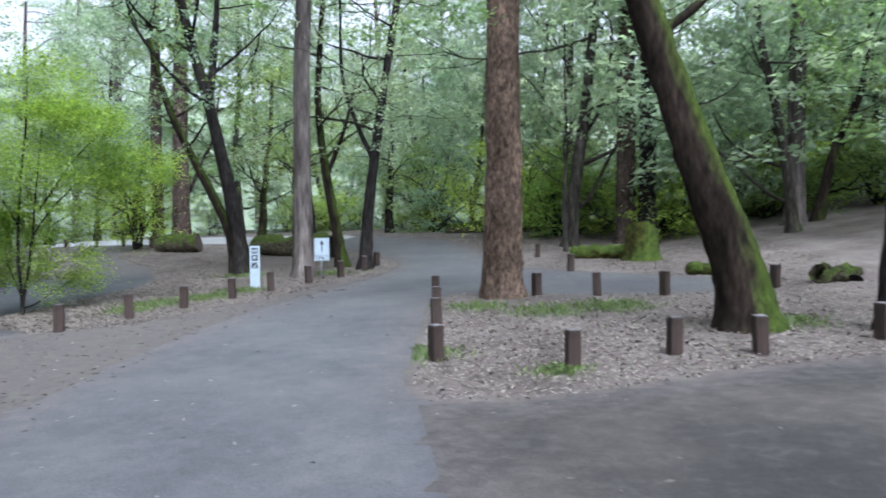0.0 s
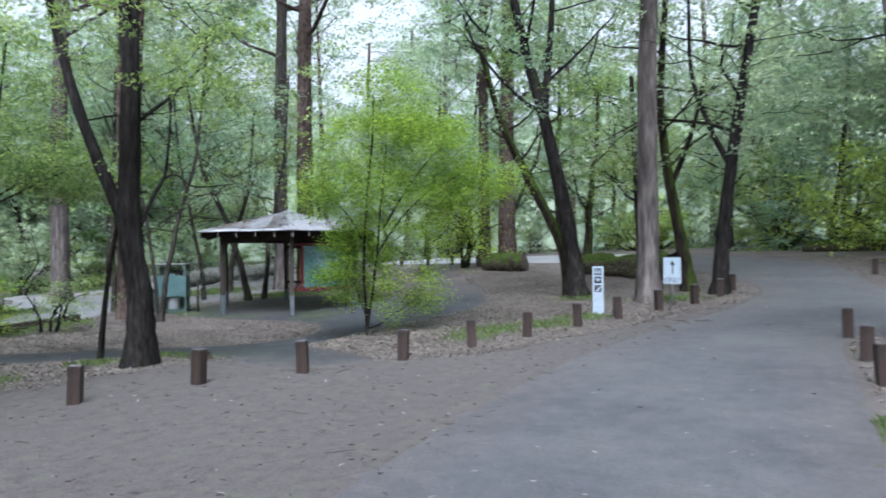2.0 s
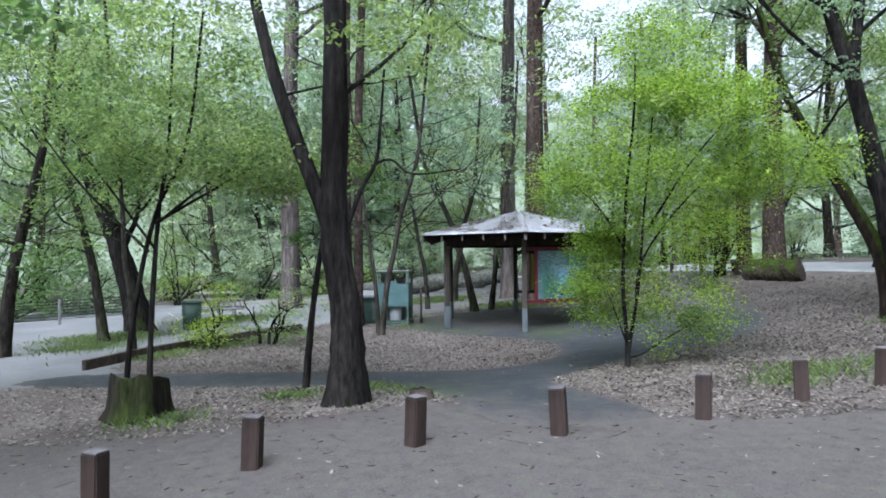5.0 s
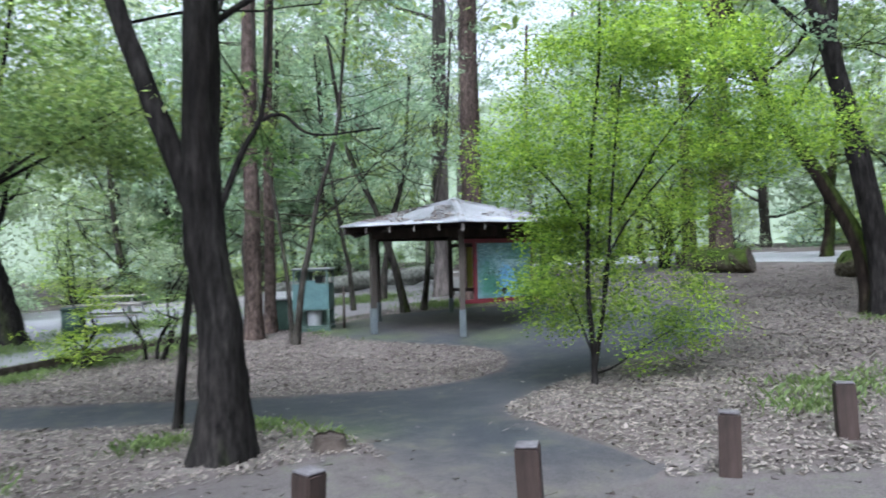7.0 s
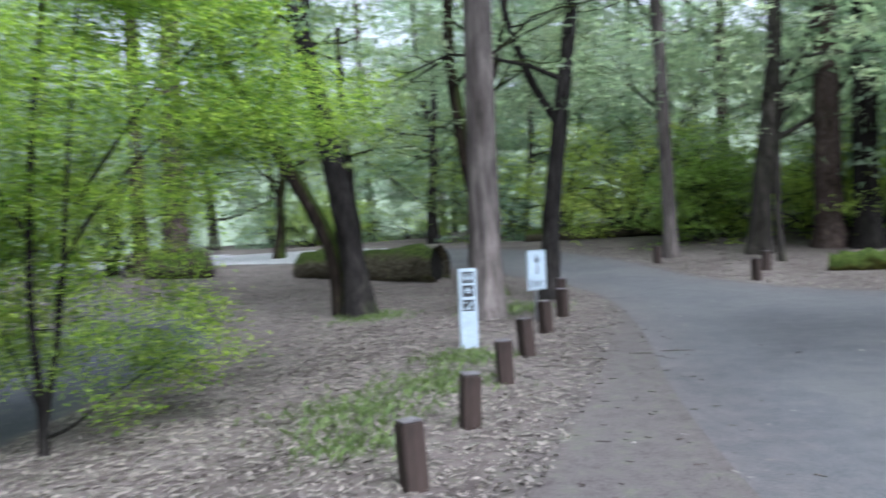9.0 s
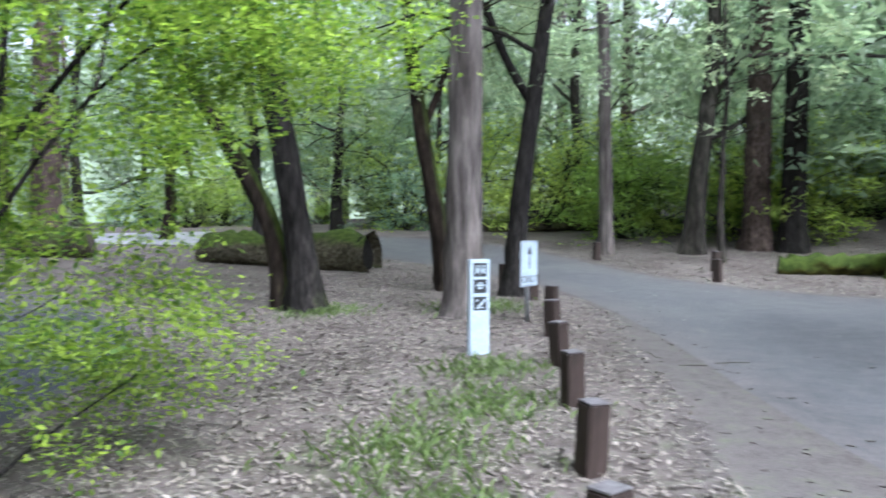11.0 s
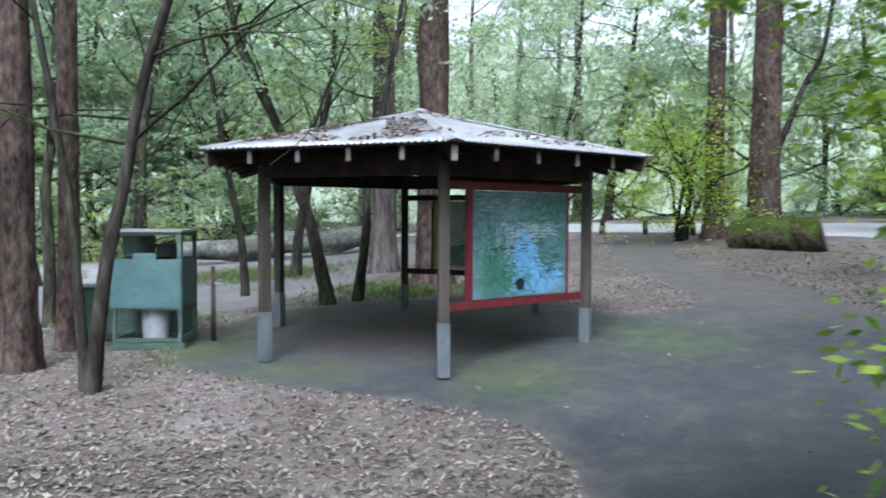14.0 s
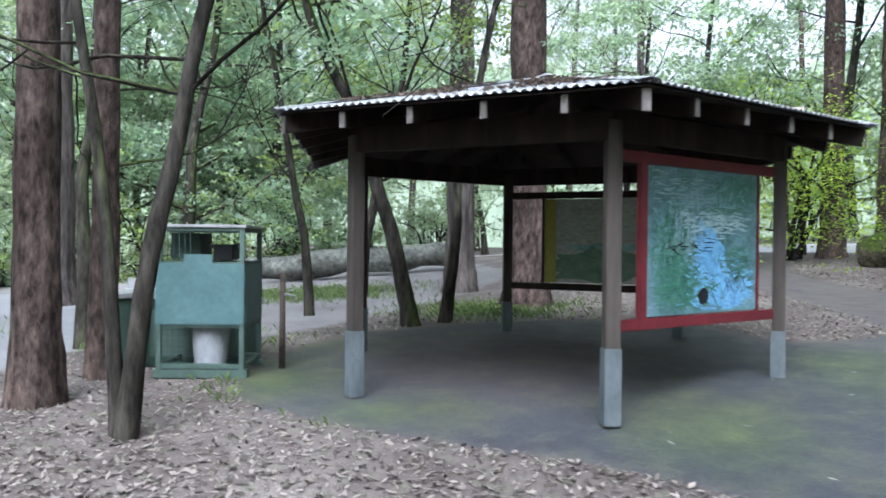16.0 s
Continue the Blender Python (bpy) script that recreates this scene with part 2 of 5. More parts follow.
def gz(x, y):
    """Height of the ground: a gentle slope with a bank at the far side and a rise to the east."""
    yy = max(-20.0, min(y, 60.0))
    z = -0.37 + 0.021 * max(-45, min(x, 40)) + 0.0365 * yy
    z += -0.13 * bell(x, y, -13.5, 18, 4) - 0.27 * bell(x, y, -12.1, 15.2, 3.1) + 0.11 * bell(x, y, -8.5, 9.5, 2.5) - 0.1 * bell(x, y, 2, 9.8, 3)
    z += 0.55 * ease(24, 38, y) * ease(-40, -24, x) + 0.12 * min(25, max(0.0, x - 6)) * ease(12, 25, y)
    return z


ROAD = [(-1.5, -8), (14, -8), (14, 9.4), (9, 10.0), (6, 9.6), (4.7, 9.25), (3.1, 8.35), (1.6, 7.7), (0.8, 8.1), (0.55, 9.9), (0.3, 12), (0.1, 13.3), (-0.15, 15.4), (0.3, 16.5),
        (2.1, 15.9), (5.1, 15.7), (6.3, 16.3), (6.2, 18.0), (4.5, 19.6), (2.0, 21.4), (0.7, 23.2), (-0.2, 26.5), (-0.9, 30), (-3, 34.0), (-10, 38.5), (-20, 42), (-44, 45), (-44, 37.5),
        (-20, 36.3), (-10, 33.5), (-6.0, 30.5), (-4.0, 28), (-2.6, 25), (-2.4, 22), (-2.7, 18.5), (-3.2, 15.5), (-3.4, 12), (-3.1, 9), (-2.7, 6), (-2, 3)]
WAY = [(-6.0, 11.7), (-6.84, 12.18), (-7.7, 12.44), (-8.85, 12.95), (-9.3, 14.3), (-9.6, 15.9), (-9.25, 17.5), (-8.9, 18.9), (-9.1, 20.4), (-10.1, 22.6), (-10.9, 23.7), (-11.66, 25.1), (-12.7, 26.4), (-15.0, 28.65),
       (-16.4, 30.4), (-17.2, 33), (-17.5, 36.4), (-21, 36.35), (-19.6, 33.0), (-18.3, 31.4), (-17.5, 29.75), (-16.4, 27.95), (-14.8, 26.2), (-13.2, 23.85), (-13.45, 22.8), (-14.3, 22.3), (-15.2, 23.3), (-17.5, 23.0),
       (-19, 21), (-18.9, 18.8), (-17.2, 17.0), (-15.4, 17.3), (-14.25, 17.75), (-12.95, 17.85), (-12.1, 17.35), (-11.3, 16.3), (-11.4, 14.9), (-12.1, 13.1), (-13.0, 11.5), (-14.7, 9.9), (-16.6, 8.9), (-16.2, 7.4),
       (-13.2, 9.4), (-11.6, 10.6), (-10.9, 11.5), (-9.0, 11.25), (-8.0, 10.7), (-6.9, 10.3)]
PLAZA = [(-14.9, 9.6), (-16.8, 9.4), (-17.9, 11.0), (-18.7, 13.0), (-19.6, 15.4), (-21.4, 18.2), (-24, 21.5), (-33, 22), (-44, 18), (-44, 8), (-25, 6), (-19, 5.6), (-14.9, 8.0)]
DIRT = [(-1.0, -8), (-2, 3), (-3, 9), (-3.2, 12), (-2.9, 15.5), (-2.4, 18.5), (-2.0, 22.5), (-2.5, 22.5), (-2.75, 20.5), (-3.35, 18.6), (-3.9, 16.1), (-4.4, 14.5), (-4.75, 13.3), (-5.3, 12.5), (-6.0, 12.0), (-6.6, 11.5),
        (-7.2, 10.8), (-8.75, 11.0), (-8.8, 10.1), (-9.2, 8.9), (-9.6, 8.0), (-12, 5.9), (-17, 2.5), (-32, -3), (-32, -8)]


def outline(poly, x, y):
    """Signed distances of many points to a polygon, negative inside."""
    d = np.full(x.shape, 1e9)
    inside = np.zeros(x.shape, bool)
    for (x0, y0), (x1, y1) in zip(poly, poly[1:] + poly[:1]):
        ex, ey = x1 - x0, y1 - y0
        k = np.clip(((x - x0) * ex + (y - y0) * ey) / (ex * ex + ey * ey), 0, 1)
        d = np.minimum(d, np.hypot(x - x0 - k * ex, y - y0 - k * ey))
        cross = ((y0 > y) != (y1 > y))
        xs = x0 + (y - y0) / (ey if ey else 1e-9) * ex
        inside ^= cross & (x < xs)
    return np.where(inside, -d, d)


def smooth_poly(poly, n=3):
    for _ in range(n):
        out = []
        for (ax, ay), (bx, by) in zip(poly, poly[1:] + poly[:1]):
            out += [(0.75 * ax + 0.25 * bx, 0.75 * ay + 0.25 * by), (0.25 * ax + 0.75 * bx, 0.25 * ay + 0.75 * by)]
        poly = out
    return poly


ROAD_S, WAY_S, PLAZA_S, DIRT_S = (smooth_poly(p, 2) for p in (ROAD, WAY, PLAZA, DIRT))


# ---------------------------------------------------------------- mesh helpers
def mesh_object(name, verts, faces, mat, parent=None, label="", smooth=False):
    """One mesh object from arrays of corners and of quads or triangles."""
    me = bpy.data.meshes.new(name)
    verts = np.asarray(verts, np.float32).reshape(-1, 3)
    faces = np.asarray(faces, np.int32)
    k = faces.shape[1]
    me.vertices.add(len(verts))
    me.vertices.foreach_set("co", verts.ravel())
    me.loops.add(faces.size)
    me.loops.foreach_set("vertex_index", faces.ravel())
    me.polygons.add(len(faces))
    me.polygons.foreach_set("loop_start", np.arange(0, faces.size, k, dtype=np.int32))
    if smooth:
        me.polygons.foreach_set("use_smooth", np.ones(len(faces), bool))
    me.update(calc_edges=True)
    me.validate()
    me.materials.append(mat)
    ob = new(name, me)
    if parent:
        ob.parent = parent
    if label:
        tagged(ob, label)
    return ob


def part(name, bm, mat, parent=None, label="", smooth=False):
    me = bpy.data.meshes.new(name)
    bm.to_mesh(me)
    bm.free()
    for p in me.polygons:
        p.use_smooth = smooth
    me.materials.append(mat)
    ob = new(name, me)
    if parent:
        ob.parent = parent
    if label:
        tagged(ob, label)
    return ob


def empty(name, m, label, category, group="", kind=""):
    ob = new(name)
    ob.matrix_basis = m
    return tagged(ob, label, category, group, kind)


def box(bm, size, m=Matrix(), bevel=0.0):
    made = bmesh.ops.create_cube(bm, size=1.0, matrix=m @ Matrix.Diagonal((*size, 1)))
    if bevel:
        es = list({e for v in made["verts"] for e in v.link_edges})
        bmesh.ops.bevel(bm, geom=es, offset=bevel, segments=2, affect="EDGES")


def block(name, size, m, mat, parent=None, bevel=0.006, label=""):
    bm = bmesh.new()
    box(bm, size, m, bevel)
    return part(name, bm, mat, parent, label)


def rod(name, a, b, r0, r1, mat, parent=None, seg=10, label=""):
    a, b = Vector(a), Vector(b)
    bm = bmesh.new()
    m = Matrix.Translation((a + b) / 2) @ (b - a).to_track_quat("Z", "Y").to_matrix().to_4x4()
    bmesh.ops.create_cone(bm, cap_ends=True, segments=seg, radius1=r0, radius2=r1, depth=(b - a).length, matrix=m)
    return part(name, bm, mat, parent, label, True)


# ---------------------------------------------------------------- plants
def tube(pts, radii, seg=10, rough=0.08, seed=0, ribs=0.0):
    """A rough skin round a line of points; returns corners and quads."""
    pts, radii = np.asarray(pts, float), np.asarray(radii, float)
    rs = np.random.RandomState(seed)
    n = len(pts)
    tang = np.gradient(pts, axis=0)
    tang /= np.linalg.norm(tang, axis=1)[:, None] + 1e-9
    ref = np.array([0.31, 0.95, 0.05])
    a = np.cross(tang, ref)
    a /= np.linalg.norm(a, axis=1)[:, None] + 1e-9
    b = np.cross(tang, a)
    th = np.arange(seg) * 2 * np.pi / seg
    lump = 1 + rough * (rs.rand(n, seg) - 0.5) * 2
    lump = (lump + np.roll(lump, 1, 1)) / 2 + ribs * (rs.rand(1, seg) - 0.5)
    ring = pts[:, None] + (radii[:, None] * lump)[..., None] * (np.cos(th)[None, :, None] * a[:, None] + np.sin(th)[None, :, None] * b[:, None])
    i, j = np.meshgrid(np.arange(n - 1), np.arange(seg), indexing="ij")
    k = (j + 1) % seg
    f = np.stack([i * seg + j, i * seg + k, (i + 1) * seg + k, (i + 1) * seg + j], -1).reshape(-1, 4)
    return ring.reshape(-1, 3), f


def join(pieces):
    vs, fs, off = [], [], 0
    for v, f in pieces:
        vs.append(v)
        fs.append(f + off)
        off += len(v)
    return np.concatenate(vs), np.concatenate(fs)


def curve_points(knots, per=6):
    """A smooth line through a few knots."""
    k = [np.array(p, float) for p in knots]
    k = [2 * k[0] - k[1]] + k + [2 * k[-1] - k[-2]]
    out = []
    for i in range(1, len(k) - 2):
        p0, p1, p2, p3 = k[i - 1:i + 3]
        for s in range(per):
            t = s / per
            out.append(0.5 * (2 * p1 + (p2 - p0) * t + (2 * p0 - 5 * p1 + 4 * p2 - p3) * t * t + (3 * p1 - p0 - 3 * p2 + p3) * t ** 3))
    out.append(k[-2])
    return np.array(out)


def grow(rng, start, way, length, radius, depth, out, tips, wander=0.25, lift=0.05, split=3, reach=0.62):
    """Limbs that fork; fills out with (points, radii, seed) and tips with twig points."""
    n = 6
    pts, d = [np.array(start, float)], np.array(way, float)
    for i in range(n):
        d = d + wander * rng.normal(size=3) * 0.5 + np.array([0, 0, lift])
        d /= np.linalg.norm(d)
        pts.append(pts[-1] + d * length / n)
    pts = np.array(pts)
    out.append((pts, np.linspace(radius, radius * 0.45, n + 1), int(rng.randint(1e6)), depth))
    if depth == 0:
        tips.extend(pts[2:])
        return
    for c in range(split):
        i = int(rng.randint(2, n + 1)) if c else n
        w = pts[i] - pts[i - 1]
        w = w / np.linalg.norm(w) + rng.normal(size=3) * 0.62
        w /= np.linalg.norm(w)
        grow(rng, pts[i], w, length * reach * rng.uniform(0.75, 1.2), radius * 0.5, depth - 1, out, tips, wander, lift, split, reach)


def leaf_cloud(name, mat, centres, count, spread, size, seed, parent=None, droop=0.5, slim=0.42, flat=1.0, label="", fine=True, within=None, per=40, tight=0.36):
    """Many small pointed leaves in sprays round the twig points, hanging as droop tells."""
    rs = np.random.RandomState(seed)
    c = np.asarray(centres, float)
    sprays = max(1, count // per)
    c = c[rs.randint(len(c), size=sprays)]
    c = c + rs.normal(size=(sprays, 3)) * np.array([1, 1, 0.72 * flat]) * spread
    c[:, 2] -= np.abs(rs.normal(size=sprays)) * spread * droop
    if within:
        full = []
        for o, r, share in within:
            want = int(sprays * share)
            while want > 0:
                q = rs.uniform(-1, 1, 3)
                p = np.array(o) + q * np.array(r)
                if (q ** 2).sum() < 1 and noise.noise((p[0] * 1.3, p[1] * 1.3, p[2] * 2.2 + seed)) > -0.08:
                    full.append(p)
                    want -= 1
        c = np.array(full)
        sprays = len(c)
    pick = rs.randint(sprays, size=count)
    clump = c[pick] + rs.normal(size=(count, 3)) * np.array([1, 1, 0.42]) * spread * tight
    lean = rs.normal(size=(sprays, 3))[pick]
    d = (0.7 * lean + rs.normal(size=(count, 3))) * np.array([1, 1, 0.4])
    d[:, 2] -= droop * 0.8
    d /= np.linalg.norm(d, axis=1)[:, None]
    s = np.cross(d, rs.normal(size=(count, 3)) * 0.5 + np.array([0, 0, 1.0]))
    s /= np.linalg.norm(s, axis=1)[:, None] + 1e-6
    L = size * rs.uniform(0.6, 1.4, count)[:, None]
    W = L * slim * 0.5
    if fine:
        v = np.stack([clump, clump + d * L * 0.45 + s * W, clump + d * L, clump + d * L * 0.45 - s * W], 1)
    else:
        v = np.stack([clump - s * W, clump + s * W, clump + d * L], 1)
    k = v.shape[1]
    return mesh_object(name, v.reshape(-1, 3), np.arange(count * k).reshape(-1, k), mat, parent, label)


def limb_mesh(name, limbs, mat, parent, thin=0.0, label=""):
    pieces = [tube(p, r, 9 if r[0] > 0.1 else (6 if r[0] > 0.035 else 3), 0.1, s) for p, r, s, dp in limbs if r[0] > thin]
    if not pieces:
        return None
    v, f = join(pieces)
    return mesh_object(name, v, f, mat, parent, label, True)


def families(out):
    """The limbs sorted into one list for each first fork with all that springs from it."""
    lists, top = [], max([o[3] for o in out] or [0])
    for o in out:
        if o[3] == top or not lists:
            lists.append([])
        lists[-1].append(o)
    return lists


def trunk_line(knots, r0, r1, flare=1.6, per=7):
    pts = curve_points(knots, per)
    t = np.linspace(0, 1, len(pts))
    h = pts[:, 2] - pts[0, 2]
    radii = (r0 + (r1 - r0) * t) * (1 + (flare - 1) * np.exp(-h / 0.35))
    return pts, radii


def tree(name, label, x, y, knots, r0, r1, bark, leaf, seed, limbs=(), forks=5, fork_from=0.5, fork_len=3.0, depth=2, leaves=5000, leaf_size=0.16,
         spread=0.55, droop=0.6, flare=1.6, side_r=0.38, group="forest trees", wander=0.28, sink=0.12, slim=0.42, skirt=3.2, fine=True, within=None, per=40, tight=0.36):
    """A tree: trunk through knots (offsets from its foot), given limbs, grown forks and a crown of leaves."""
    rng = np.random.RandomState(seed)
    root = empty(name, Matrix.Translation((x, y, gz(x, y))), label, "tree", group)
    ks = [(kx, ky, kz - (sink if i == 0 else 0)) for i, (kx, ky, kz) in enumerate(knots)]
    pts, radii = trunk_line(ks, r0, r1, flare)
    tv, tf = tube(pts, radii, 30 if r0 > 0.15 else 10, 0.12, seed, 0.13 if r0 > 0.15 else 0.0)
    mesh_object("trunk", tv, tf, bark, root, smooth=True)
    out, tips = [], []
    for lk, lr0, lr1 in limbs:
        lp, lr = trunk_line(lk, lr0, lr1, 1.0, 6)
        lv, lf = tube(lp, lr, 12, 0.1, seed + 3)
        mesh_object("limb", lv, lf, bark, root, smooth=True)
        for c in range(max(2, forks // 2)):
            i = int(rng.randint(len(lp) // 2, len(lp)))
            w = rng.normal(size=3) * 0.8 + np.array([0, 0, 0.5])
            grow(rng, lp[i], w / np.linalg.norm(w), fork_len * rng.uniform(0.6, 1.1), lr[i] * side_r, depth, out, tips, wander)
    n = len(pts)
    for c in range(forks):
        i = min(n - 1, int(n * (fork_from + (1 - fork_from) * (c + rng.rand()) / forks)))
        w = rng.normal(size=3) * np.array([1, 1, 0.3]) + np.array([0, 0, 0.45])
        grow(rng, pts[i], w / np.linalg.norm(w), fork_len * rng.uniform(0.7, 1.15), radii[i] * side_r, depth, out, tips, wander)
    if within:
        out = [q for q in out if any((((q[0][-1] - np.array(o)) / np.array(r)) ** 2).sum() < 1.1 for o, r, share in within)]
    for group_of in families(out):
        limb_mesh("branch", group_of, bark, root, 0.004 if fine else 0.015)
    tips = [p for p in tips if p[2] > skirt]
    if leaves and tips:
        leaf_cloud("crown", leaf, tips, leaves, spread, leaf_size, seed + 1, root, droop, slim, fine=fine, within=within, per=per, tight=tight)
    return root


def bush(name, label, x, y, height, width, leaf, seed, leaves=3500, leaf_size=0.16, stems=7, bark=None, group="undergrowth"):
    rng = np.random.RandomState(seed)
    root = empty(name, Matrix.Translation((x, y, gz(x, y))), label, "bush", group)
    out, tips = [], []
    for s in range(stems):
        w = rng.normal(size=3) * np.array([width / height, width / height, 0]) * 0.55 + np.array([0, 0, 1.0])
        grow(rng, (rng.normal() * 0.12, rng.normal() * 0.12, -0.1), w / np.linalg.norm(w), height * 0.6 * rng.uniform(0.7, 1.1), 0.03 + 0.01 * height, 2, out, tips, 0.35, 0.02)
    for group_of in families(out):
        limb_mesh("stem", group_of, bark or BARK_DARK, root, 0.012)
    leaf_cloud("foliage", leaf, tips, leaves, 0.15 * height, leaf_size, seed + 1, root, 0.35, fine=False, tight=0.5)
    return root


# ---------------------------------------------------------------- ground, road and paths
GRASS_SPOTS = [(-23.4, 11.6, 1.5), (-21.4, 10.4, 1.0), (-25.5, 16.0, 1.6), (-18.2, 12.4, 0.7), (-18.9, 14.2, 0.7), (-17.6, 10.6, 0.6), (-6.1, 15.4, 0.65), (-5.4, 16.4, 0.6), (-5.1, 17.7, 0.5), (-6.0, 14.4, 0.4), (-10.4, 11.2, 0.5), (-9.3, 11.35, 0.5), (3.4, 14.0, 0.6), (2.2, 13.6, 0.6), (1.0, 14.2, 0.5), (-19.2, 13.2, 1.0),
               (-18.4, 11.2, 0.9), (-19.9, 14.6, 0.8), (-10.6, 10.0, 0.4), (5.6, 12.1, 0.5), (2.4, 9.3, 0.3), (0.7, 10.3, 0.45), (-19.2, 23.5, 1.4), (-20.0, 18.6, 0.9), (-25, 24.5, 2.0), (-10.6, 8.2, 0.45), (-6.9, 22.0, 0.6), (-13.2, 21.6, 0.7), (-4.4, 21.9, 0.7), (-17.3, 17.75, 0.6), (-13.4, 18.7, 0.6), (-16.0, 17.6, 0.4), (-12.6, 21.0, 0.8)]
MOSS_SPOTS = [(-13.9, 19.2, 0.7), (-19.0, 19.4, 1.0), (-17.6, 17.9, 0.7), (-15.6, 18.0, 0.5), (-18.2, 18.3, 0.6)]


def surface_material(name, base_stops, scale, rough, extra, wear=0.25):
    """Ground surfaces: blotches and grain, worn into dust along their edges and grass where it grows."""
    m, nt, b = material(name)
    base_stops = [(p, tuple(0.48 * x for x in q)) for p, q in base_stops]
    v = coords(nt)
    broad, mid, grain = noise_tex(nt, v, scale, 5, 0.6), noise_tex(nt, v, scale * 9, 5, 0.7), noise_tex(nt, v, 55, 3, 0.7)
    c = ramp(nt, broad, base_stops)
    c = mixc(nt, wear, c, mixc(nt, 1.0, c, ramp(nt, mid, [(0.32, (0.62, 0.6, 0.58)), (0.68, (1.3, 1.3, 1.3))]), "MULTIPLY"))
    c = mixc(nt, 0.6, c, mixc(nt, 1.0, c, ramp(nt, grain, [(0.35, (0.6, 0.6, 0.6)), (0.65, (1.35, 1.35, 1.35))]), "MULTIPLY"))
    for attr, stops, width in extra:
        at = nt.nodes.new("ShaderNodeAttribute")
        at.attribute_name = attr
        f = mathn(nt, "ADD", at.outputs["Fac"], mathn(nt, "MULTIPLY", mathn(nt, "SUBTRACT", mid, 0.5), width))
        cl = nt.nodes.new("ShaderNodeClamp")
        nt.links.new(f, cl.inputs[0])
        cc = ramp(nt, mathn(nt, "ADD", mathn(nt, "MULTIPLY", grain, 0.55), mathn(nt, "MULTIPLY", mid, 0.45)), [(p, tuple(0.48 * x for x in q)) for p, q in stops])
        c = mixc(nt, cl.outputs[0], c, cc)
    nt.links.new(c, b.inputs["Base Color"])
    b.inputs["Roughness"].default_value = rough
    b.inputs["Specular IOR Level"].default_value = 0.2
    bump(nt, b, mixc(nt, 0.5, mid, grain), 0.5, 0.02)
    return m


DUST = [(0.34, (0.065, 0.053, 0.05)), (0.46, (0.14, 0.121, 0.117)), (0.56, (0.175, 0.154, 0.15)), (0.68, (0.245, 0.218, 0.212))]
SOIL = [(0.36, (0.07, 0.052, 0.046)), (0.64, (0.145, 0.11, 0.1))]
MOSS = [(0.36, (0.05, 0.072, 0.026)), (0.5, (0.095, 0.115, 0.036)), (0.64, (0.17, 0.18, 0.055))]
TURF = [(0.36, (0.065, 0.095, 0.034)), (0.64, (0.165, 0.21, 0.085))]
LOT = [(-7.5, 32.6), (-7.5, 39.5), (-20, 43), (-44, 46), (-44, 37.3), (-20, 36.2), (-14, 34.8)]
LOT_S = smooth_poly(LOT, 2)
GRAVEL = [(-20.2, 17.5), (-19.8, 20), (-21, 24.5), (-24, 32), (-36, 35), (-40, 20), (-24, 20.5)]
GRAVEL_S = smooth_poly(GRAVEL, 2)
ARM = [(3.4, -8), (14.2, -8), (14.2, 9.6), (9, 10.2), (6, 9.8), (4.7, 9.45), (3.1, 8.55), (1.6, 7.9), (1.05, 7.8), (1.55, 5.9), (2.25, 3.2), (2.9, 0)]
LITTER = surface_material("leaf_litter", [(0.3, (0.12, 0.095, 0.088)), (0.5, (0.21, 0.172, 0.162)), (0.7, (0.31, 0.262, 0.25))], 0.7, 0.95, [("dirt", DUST, 1.3), ("grass", TURF, 2.2)], 0.9)
ASPHALT = surface_material("asphalt_worn", [(0.3, (0.115, 0.115, 0.125)), (0.5, (0.152, 0.152, 0.162)), (0.7, (0.2, 0.197, 0.197))], 0.45, 0.8, [("edge", DUST, 1.8)], 0.42)
ASPHALT_PATH = surface_material("asphalt_path", [(0.3, (0.05, 0.056, 0.068)), (0.5, (0.075, 0.08, 0.093)), (0.7, (0.108, 0.11, 0.12))], 0.35, 0.75, [("edge", DUST, 1.2), ("soil", SOIL, 0.5), ("moss", MOSS, 0.8), ("grass", TURF, 0.8)], 0.5)
GRAVEL_PALE = surface_material("gravel_pale", [(0.3, (0.52, 0.52, 0.53)), (0.7, (0.7, 0.7, 0.71))], 0.4, 0.9, [])
GRAVEL_BROWN = surface_material("gravel_brown", [(0.3, (0.24, 0.225, 0.225)), (0.7, (0.4, 0.375, 0.37))], 0.5, 0.95, [("edge", DUST, 1.2)], 0.45)
ASPHALT_OLD = surface_material("asphalt_old", [(0.3, (0.05, 0.048, 0.047)), (0.5, (0.08, 0.073, 0.068)), (0.7, (0.15, 0.13, 0.118))], 0.6, 0.8, [("edge", DUST, 1.4)], 0.4)
CONCRETE = surface_material("concrete_pale", [(0.3, (0.26, 0.26, 0.27)), (0.7, (0.38, 0.38, 0.39))], 0.4, 0.85, [("edge", DUST, 1.0), ("grass", TURF, 1.4)])


